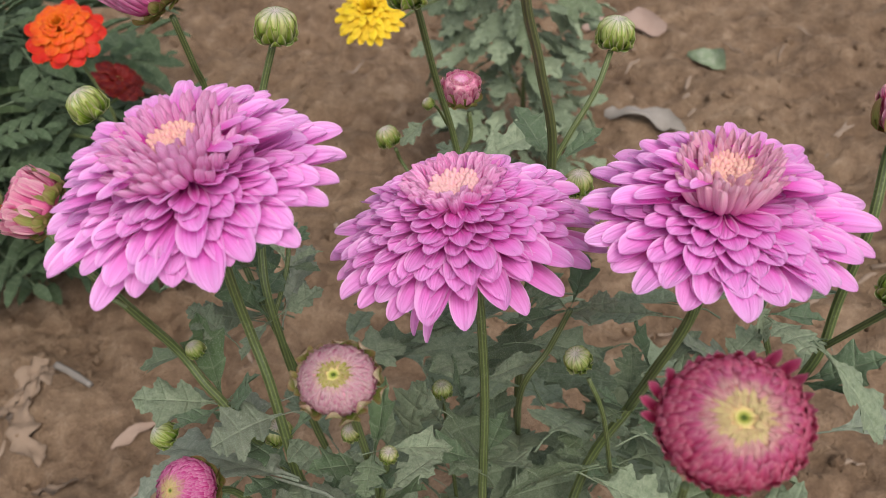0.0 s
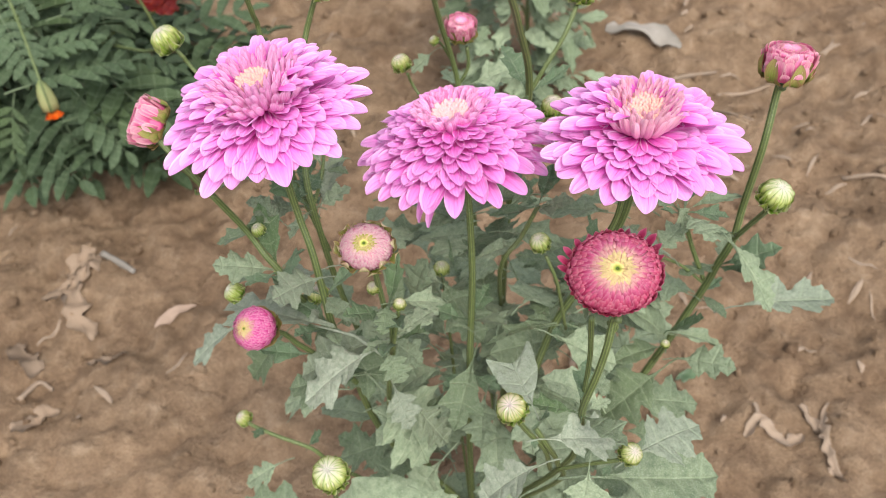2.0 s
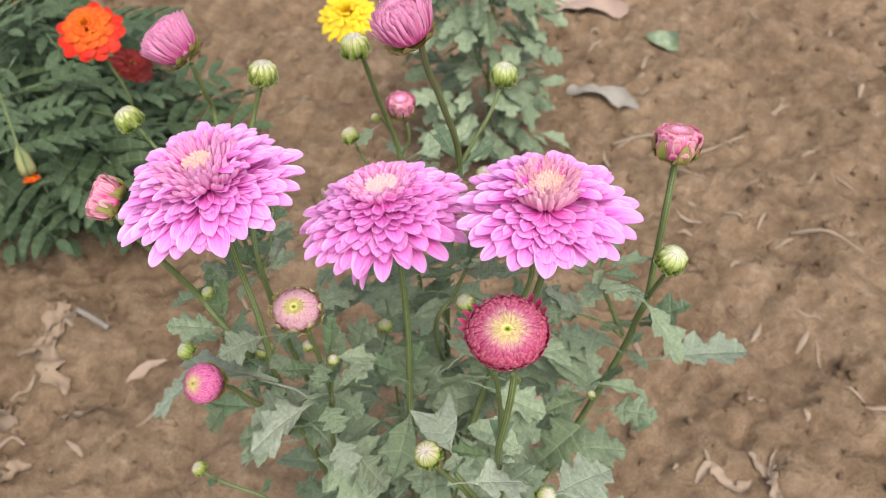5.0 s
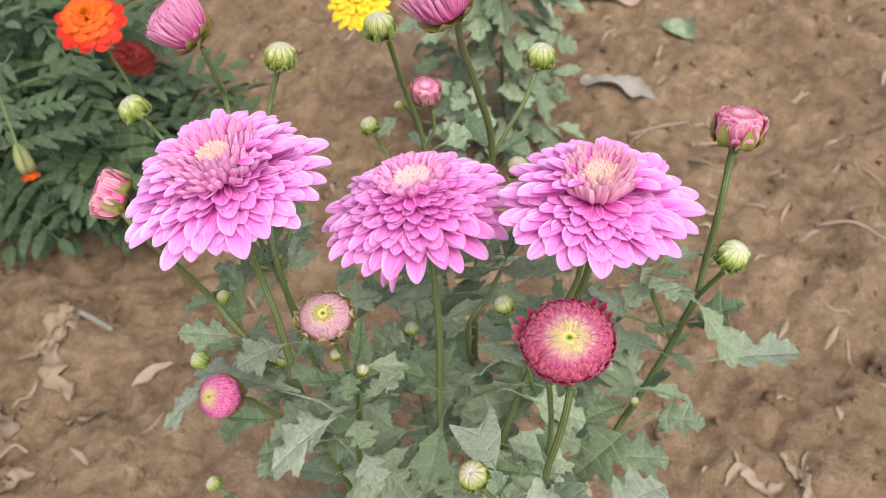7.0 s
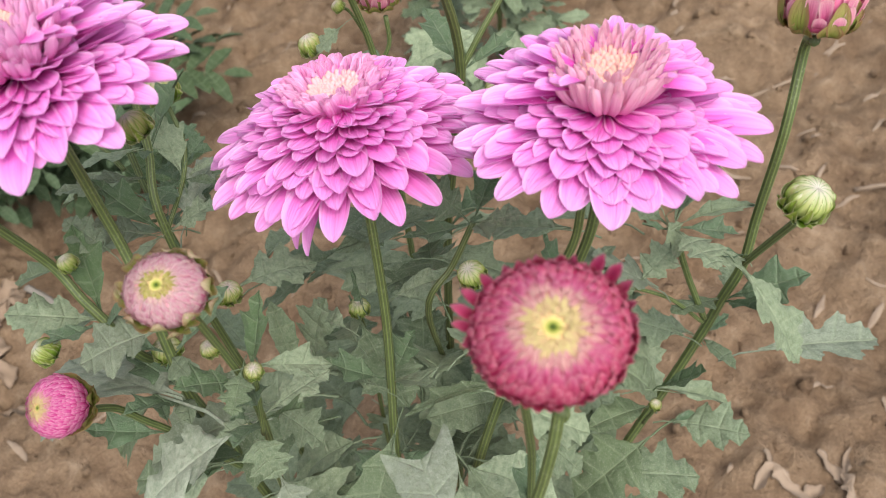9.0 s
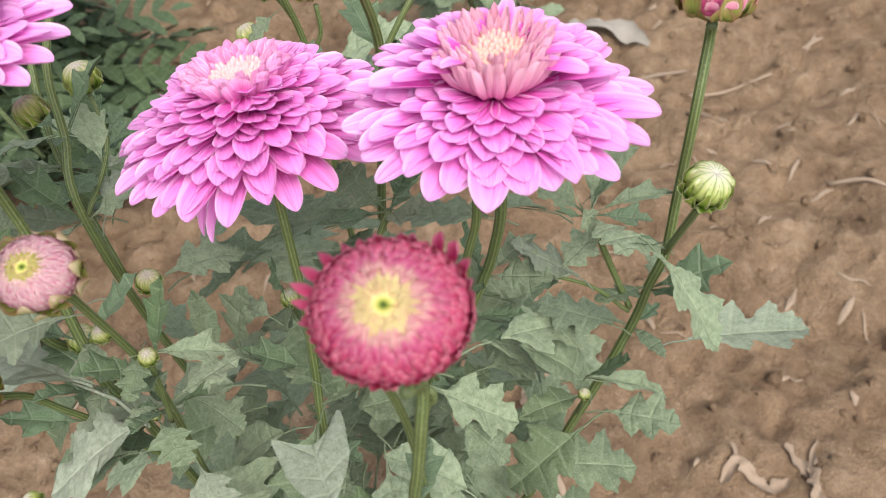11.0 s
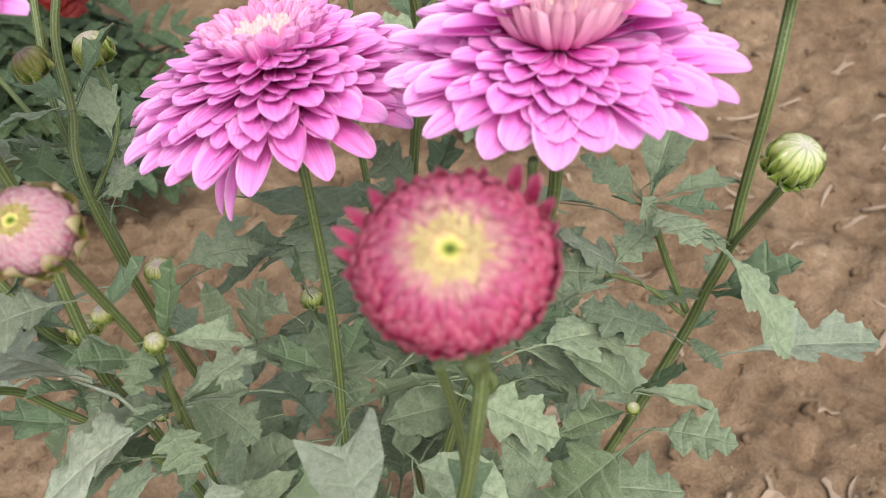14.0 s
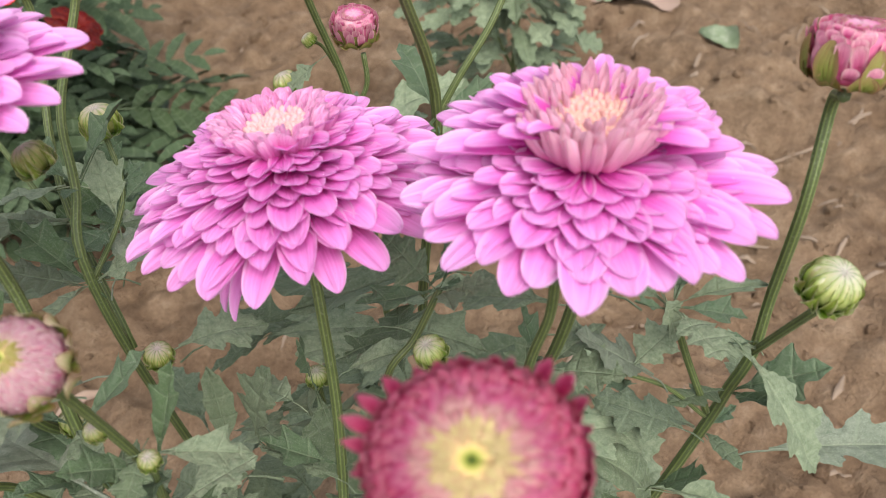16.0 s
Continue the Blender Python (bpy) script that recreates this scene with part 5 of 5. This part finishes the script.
faded = ruffled_head(marigold, (-0.3558, 0.3150, 0.2230), (0.15, -0.35, -0.9), 0.0135, [(11, 0.50, 0.62, 0.34), (9, 0.42, 0.50, 0.30), (8, 0.28, 0.40, 0.26)], (ORANGE_IN, DARK_RED), "faded orange marigold bud hanging on its stalk", 6)
part("calyx", spun("calyx", [(0.0008, -0.0185), (0.0030, -0.0160), (0.0052, -0.0100), (0.0062, -0.0020), (0.0058, 0.0035), (0.0030, 0.0030)], LIME_CALYX, 14, 7, 0.06), faded, "pale green calyx")
faded.matrix_basis = faded.matrix_basis @ Matrix.Scale(1.2, 4)
stem(marigold, [MFOOT, MFOOT + Vector((-0.03, 0.02, 0.12)), Vector((-0.4048, 0.4107, 0.2700)), Vector((-0.3752, 0.3598, 0.2750)), Vector((-0.3539, 0.3161, 0.2500)), Vector((-0.3493, 0.3025, 0.2260))], 0.00189, 0.00094)
stem(marigold, [MFOOT, MFOOT + Vector((0.0, 0.03, 0.14)), Vector((-0.263, 0.352, 0.25)), Vector((-0.2600, 0.3360, 0.340))], 0.00189, 0.00115)
stem(marigold, [MFOOT, MFOOT + Vector((0.02, 0.04, 0.12)), Vector((-0.3000, 0.4544, 0.2150)), Vector((-0.2895, 0.4439, 0.2300))], 0.00161, 0.00108)
for k, (b, t, roll) in enumerate((
    ((-0.3928, 0.3416, 0.2200), (-0.3234, 0.3936, 0.2150), 0), ((-0.3672, 0.4016, 0.2500), (-0.3220, 0.4346, 0.2500), 0), ((-0.3896, 0.3779, 0.2300), (-0.3368, 0.3985, 0.2350), 10), ((-0.3731, 0.3686, 0.2100), (-0.3050, 0.3970, 0.2150), 0), ((-0.3828, 0.3797, 0.1500), (-0.3100, 0.4037, 0.1600), 0),
)):
    pinnate(marigold, b, t, roll, k)
for k, (b, t, roll) in enumerate((
    ((-0.3726, 0.3906, 0.1700), (-0.3298, 0.3598, 0.1200), 0), ((-0.4259, 0.3730, 0.1800), (-0.4391, 0.3435, 0.1400), 0), 
    ((-0.3339, 0.4406, 0.2200), (-0.2687, 0.4550, 0.2000), 0), ((-0.3400, 0.4570, 0.1800), (-0.2887, 0.4550, 0.1500), 0), ((-0.3983, 0.3760, 0.2700), (-0.3735, 0.3405, 0.2400), 0), ((-0.3830, 0.4095, 0.2700), (-0.4022, 0.3614, 0.2500), 0), ((-0.3554, 0.4341, 0.3000), (-0.3297, 0.4690, 0.3000), 0),
)):
    pinnate(marigold, b, t, roll, k)

def fill_marigold():
    """A dense shaded skirt of leaves under an open upper storey."""
    rng = random.Random(8)
    for k in range(240):
        upper = k % 3 == 0
        h = rng.uniform(0.17, 0.28) if upper else rng.uniform(0.02, 0.13)
        a = rng.uniform(0, 2 * math.pi)
        reach = rng.uniform(0.0, 0.17)
        b = MFOOT + Vector((-0.09 + math.cos(a) * reach * 1.2, 0.075 + math.sin(a) * reach * 1.0, h))
        t = b + Vector((math.cos(a + rng.uniform(-0.6, 0.6)), math.sin(a + rng.uniform(-0.6, 0.6)), rng.uniform(-0.5, 0.35))) * rng.uniform(0.080, 0.120)
        t.z = max(t.z, 0.012)
        if min(b.y + 0.95 * b.z, t.y + 0.95 * t.z) < 0.425:
            continue
        pinnate(marigold, b, t, rng.uniform(-25, 25), k)

fill_marigold()

# ---- the yellow chrysanthemum behind ----
rear = thing("yellow_chrysanthemum_plant", "small chrysanthemum plant behind with a yellow flower", "flowering plant")
RFOOT = Vector((0.0704, 0.5594, 0.0000))
ruffled_head(rear, (-0.0605, 0.3790, 0.3270), (-0.05, -0.35, 0.9), 0.0262, [(20, 1.0, -0.12, 0.24), (20, 0.92, 0.02, 0.24), (18, 0.8, 0.14, 0.22), (16, 0.66, 0.26, 0.2), (14, 0.5, 0.34, 0.18), (10, 0.3, 0.4, 0.14)], (YELLOW, YELLOW), "bright yellow double flower", 12)
stem(rear, [RFOOT, RFOOT + Vector((-0.005, 0.0, 0.12)), RFOOT + Vector((0.0, 0.01, 0.20)), RFOOT + Vector((0.0, 0.03, 0.30))], 0.00293, 0.00188, True)
stem(rear, [RFOOT + Vector((-0.005, 0.0, 0.12)), RFOOT + Vector((-0.06, 0.03, 0.22)), Vector((-0.058, 0.384, 0.312))], 0.00161, 0.00136)

def fill_rear():
    rng = random.Random(31)
    for k in range(300):
        h = 0.02 + 0.30 * rng.random()
        a = rng.uniform(0, 2 * math.pi)
        b = RFOOT + Vector((-0.012, 0.05 * h, h)) + Vector((math.cos(a) * 1.3, math.sin(a), 0)) * rng.uniform(0.01, 0.055)
        t = b + Vector((math.cos(a), math.sin(a), rng.uniform(-0.7, 0.4))) * rng.uniform(0.022, 0.044)
        leaf(rear, b, t, rng.uniform(0.7, 1.1), rng.uniform(-35, 35), k)

fill_rear()

# ---- litter on the soil ----
def dry_leaf(a, b, width, mat, label, rise=0.006, curl=0.25):
    """A fallen leaf from a to b, arched off the soil, with a folded midrib and some thickness."""
    a, b = Vector(a), Vector(b)
    a.z, b.z = ground_height(a.x, a.y), ground_height(b.x, b.y)
    d = b - a
    side = Vector((-d.y, d.x, 0)).normalized()
    verts, faces = [], []
    n, cols = 12, (-1, -0.5, 0, 0.5, 1)
    for layer in (0, 1):
        for i in range(n + 1):
            t = i / n
            w = width * 0.5 * max(0.06, math.sin(math.pi * t) ** 0.8) * (0.95 + (0.55 if mat is LITTER else 0.2) * noise.noise(Vector((a.x * 90, a.y * 90, 6 * t))))
            for c in cols:
                p = a + d * t + side * (c * w + 0.15 * width * math.sin(3 * t))
                z = ground_height(p.x, p.y)
                verts.append((p.x, p.y, z + 0.0015 + 0.0008 * layer + rise * math.sin(math.pi * t) ** 0.7 + curl * width * 0.4 * c * c * (0.4 + t) + 0.12 * width * math.sin(7 * t + 2 * c)))
    k, off = len(cols), (n + 1) * len(cols)
    for i in range(n):
        for j in range(k - 1):
            q = i * k + j
            faces.append((q, q + 1, q + k + 1, q + k))
            faces.append((q + off, q + k + off, q + k + 1 + off, q + 1 + off))
        for j in (0, k - 1):
            q = i * k + j
            faces.append((q, q + k, q + k + off, q + off))
    return tagged(new("dry_leaf", mesh_from("dry_leaf", verts, faces, None, mat)), label, "dead leaf", "litter on the soil")

def husk(points, width, label, mat):
    """A torn, wrinkled strip of dry leaf or stalk that follows the soil, with ragged edges and some thickness."""
    path = smooth_path([(x, y, 0) for x, y in points], 8)
    verts, faces = [], []
    cols = (-1, -0.6, -0.2, 0.2, 0.6, 1)
    n, k = len(path), len(cols)
    for layer in (0, 1):
        for i, p in enumerate(path):
            d = (path[min(i + 1, n - 1)] - path[max(i - 1, 0)]).normalized()
            side = Vector((-d.y, d.x, 0))
            t = i / (n - 1)
            ends = min(1.0, 0.35 + 5 * min(t, 1 - t))
            for c in cols:
                rag = 0.8 + 1.1 * noise.noise(Vector((p.x * 130, p.y * 130, 3.0 * c)))
                q = p + side * (c * 0.5 * width * ends * max(0.3, rag))
                fold = min(0.35 * width, 0.005) * noise.noise(Vector((q.x * 110, q.y * 110, 4.0))) + min(0.22 * width, 0.003) * c * c
                verts.append((q.x, q.y, ground_height(q.x, q.y) + 0.0016 + max(-0.001, fold) + 0.0007 * layer))
    off = n * k
    for i in range(n - 1):
        for j in range(k - 1):
            a = i * k + j
            faces.append((a, a + k, a + k + 1, a + 1))
            faces.append((a + off, a + 1 + off, a + k + 1 + off, a + k + off))
        for j in (0, k - 1):
            a = i * k + j
            faces.append((a, a + k, a + k + off, a + off))
    return tagged(new("dry_husk", mesh_from("dry_husk", verts, faces, None, mat)), label, "dead leaf", "litter on the soil")

def straw(points, r, label, mat):
    pts = []
    for p in points:
        p = Vector(p)
        p.z = ground_height(p.x, p.y) + r * 0.8
        pts.append(p)
    return tagged(new("straw", tube("straw", pts, r, r * 0.6, mat, 7, 2, 5, 0.35)), label, "straw", "litter on the soil")

dry_leaf((0.1730, 0.6759, 0.0000), (0.2623, 0.6361, 0.0000), 0.030, DRY_GREY, "grey dried leaf curled on the bare soil", 0.010)
dry_leaf((0.1625, 0.8739, 0.0000), (0.2793, 0.8493, 0.0000), 0.046, DRY_PINK, "pale pinkish dried leaf lying on the soil", 0.005)
dry_leaf((-0.3203, 0.2430, 0.0000), (-0.2822, 0.2688, 0.0000), 0.010, DRY_DULL, "small tan dried leaf on the soil", 0.004)
dry_leaf((0.2963, 0.7941, 0.0000), (0.3360, 0.7573, 0.0000), 0.026, LEAF, "small dull green fallen leaf on the soil", 0.004)
HUSKS = (
    ([(-0.4491, 0.2816), (-0.4271, 0.2966), (-0.4047, 0.3190), (-0.3958, 0.3362)], 0.011, "torn strip of pale dry husk on the soil", LITTER),
    ([(-0.4064, 0.3416), (-0.4158, 0.3195), (-0.4152, 0.2884), (-0.4032, 0.2580), (-0.3806, 0.2320)], 0.028, "crumpled tan dead leaf pressed into the soil", LITTER),
    ([(-0.3884, 0.3182), (-0.4046, 0.3072), (-0.4206, 0.2963)], 0.022, "curled piece of brown dead leaf on the soil", LITTER),
    ([(-0.4616, 0.2282), (-0.4434, 0.2102), (-0.4219, 0.1992)], 0.02, "crumpled brown dead leaf on the soil", LITTER),
    ([(-0.3828, 0.2079), (-0.3578, 0.2036), (-0.3395, 0.2131)], 0.009, "thin torn scrap of dead leaf on the soil", LITTER),
    ([(-0.4271, 0.1261), (-0.4063, 0.1407), (-0.4055, 0.1563)], 0.018, "broken brown dead leaf on the soil", LITTER),
)
for points, w, label, mat in HUSKS:
    husk(points, w, label, mat)
dry_leaf((0.1818, 0.1588, 0.0000), (0.2010, 0.1635, 0.0000), 0.013, LEAF_YOUNG, "tiny yellow-green fallen leaf", 0.003)
dry_leaf((0.0898, 0.1792, 0.0000), (0.1219, 0.2045, 0.0000), 0.022, DRY_TAN, "tan dead leaf below the plant", 0.006)
straw([(-0.3968, 0.3365, 0.0000), (-0.3765, 0.3247, 0.0000), (-0.3542, 0.3084, 0.0000)], 0.0044, "short grey stick on the soil", DRY_GREY)
husk([(0.2330, 0.1059), (0.2466, 0.1191), (0.2583, 0.1074), (0.2704, 0.1015), (0.2859, 0.1111)], 0.011, "twisted pale dry husk on the soil", STRAW)
husk([(0.2863, 0.1353), (0.2972, 0.1210), (0.3009, 0.1050), (0.3003, 0.0885), (0.3068, 0.0644)], 0.010, "bent pale dry husk lying on the soil", STRAW)
husk([(0.3126, 0.1391), (0.3056, 0.1248), (0.2991, 0.1079)], 0.006, "short torn husk on the soil", STRAW)
husk([(0.2469, 0.1208), (0.2441, 0.1325)], 0.005, "small pale husk scrap on the soil", STRAW)
husk([(0.0986, 0.1899), (0.1115, 0.2012), (0.1198, 0.2075)], 0.01, "pale pinkish dead leaf under the plant", DRY_TAN)
straw([(0.3985, 0.4098, 0.0000), (0.4331, 0.4000, 0.0000), (0.4685, 0.3752, 0.0000)], 0.0025, "long dry stalk lying on the soil", STRAW)
straw([(0.2225, 0.5799, 0.0000), (0.2585, 0.5859, 0.0000), (0.3010, 0.6004, 0.0000)], 0.0028, "dry brown stalk lying on the soil", STRAW)
straw([(0.2972, 0.5659, 0.0000), (0.3370, 0.5748, 0.0000), (0.3874, 0.5833, 0.0000)], 0.0025, "dry stalk on the bare soil", STRAW)
straw([(0.2888, 0.5370, 0.0000), (0.3011, 0.5112, 0.0000), (0.3225, 0.5005, 0.0000)], 0.0022, "curved dry stalk on the soil", STRAW)
straw([(-0.4337, 0.1625, 0.0000), (-0.4238, 0.1849, 0.0000), (-0.4063, 0.1749, 0.0000)], 0.0028, "curled dry scrap on the soil", STRAW)

def scatter_litter():
    rng = random.Random(14)
    verts, faces = [], []
    for k in range(260):
        x, y = rng.uniform(-0.85, 0.95), rng.uniform(-0.08, 1.4)
        if x < 0 and rng.random() < 0.5:
            x = rng.uniform(0.1, 0.95)
        a, ln, w = rng.uniform(0, 6.28), rng.uniform(0.006, 0.035), rng.uniform(0.0012, 0.005)
        d, s = Vector((math.cos(a), math.sin(a), 0)), Vector((-math.sin(a), math.cos(a), 0))
        base, bend = len(verts), rng.uniform(-0.4, 0.4)
        for i in range(5):
            t = i / 4
            p = Vector((x, y, 0)) + d * (ln * t) + s * (bend * ln * t * t)
            z = ground_height(p.x, p.y) + 0.001 + 0.004 * math.sin(math.pi * t) * rng.random()
            ww = w * (0.35 + math.sin(math.pi * t))
            for c, up in ((-1, 0), (0, 0.35), (1, 0)):
                q = p + s * (c * ww * 0.5)
                verts.append((q.x, q.y, z + up * w))
        for i in range(4):
            for j in (0, 1):
                q = base + i * 3 + j
                faces.append((q, q + 3, q + 4, q + 1))
    tagged(new("straw_litter", mesh_from("straw_litter", verts, faces, None, STRAW)), "scattered bits of dry straw and leaf on the soil", "plant litter", kind="stuff")

scatter_litter()
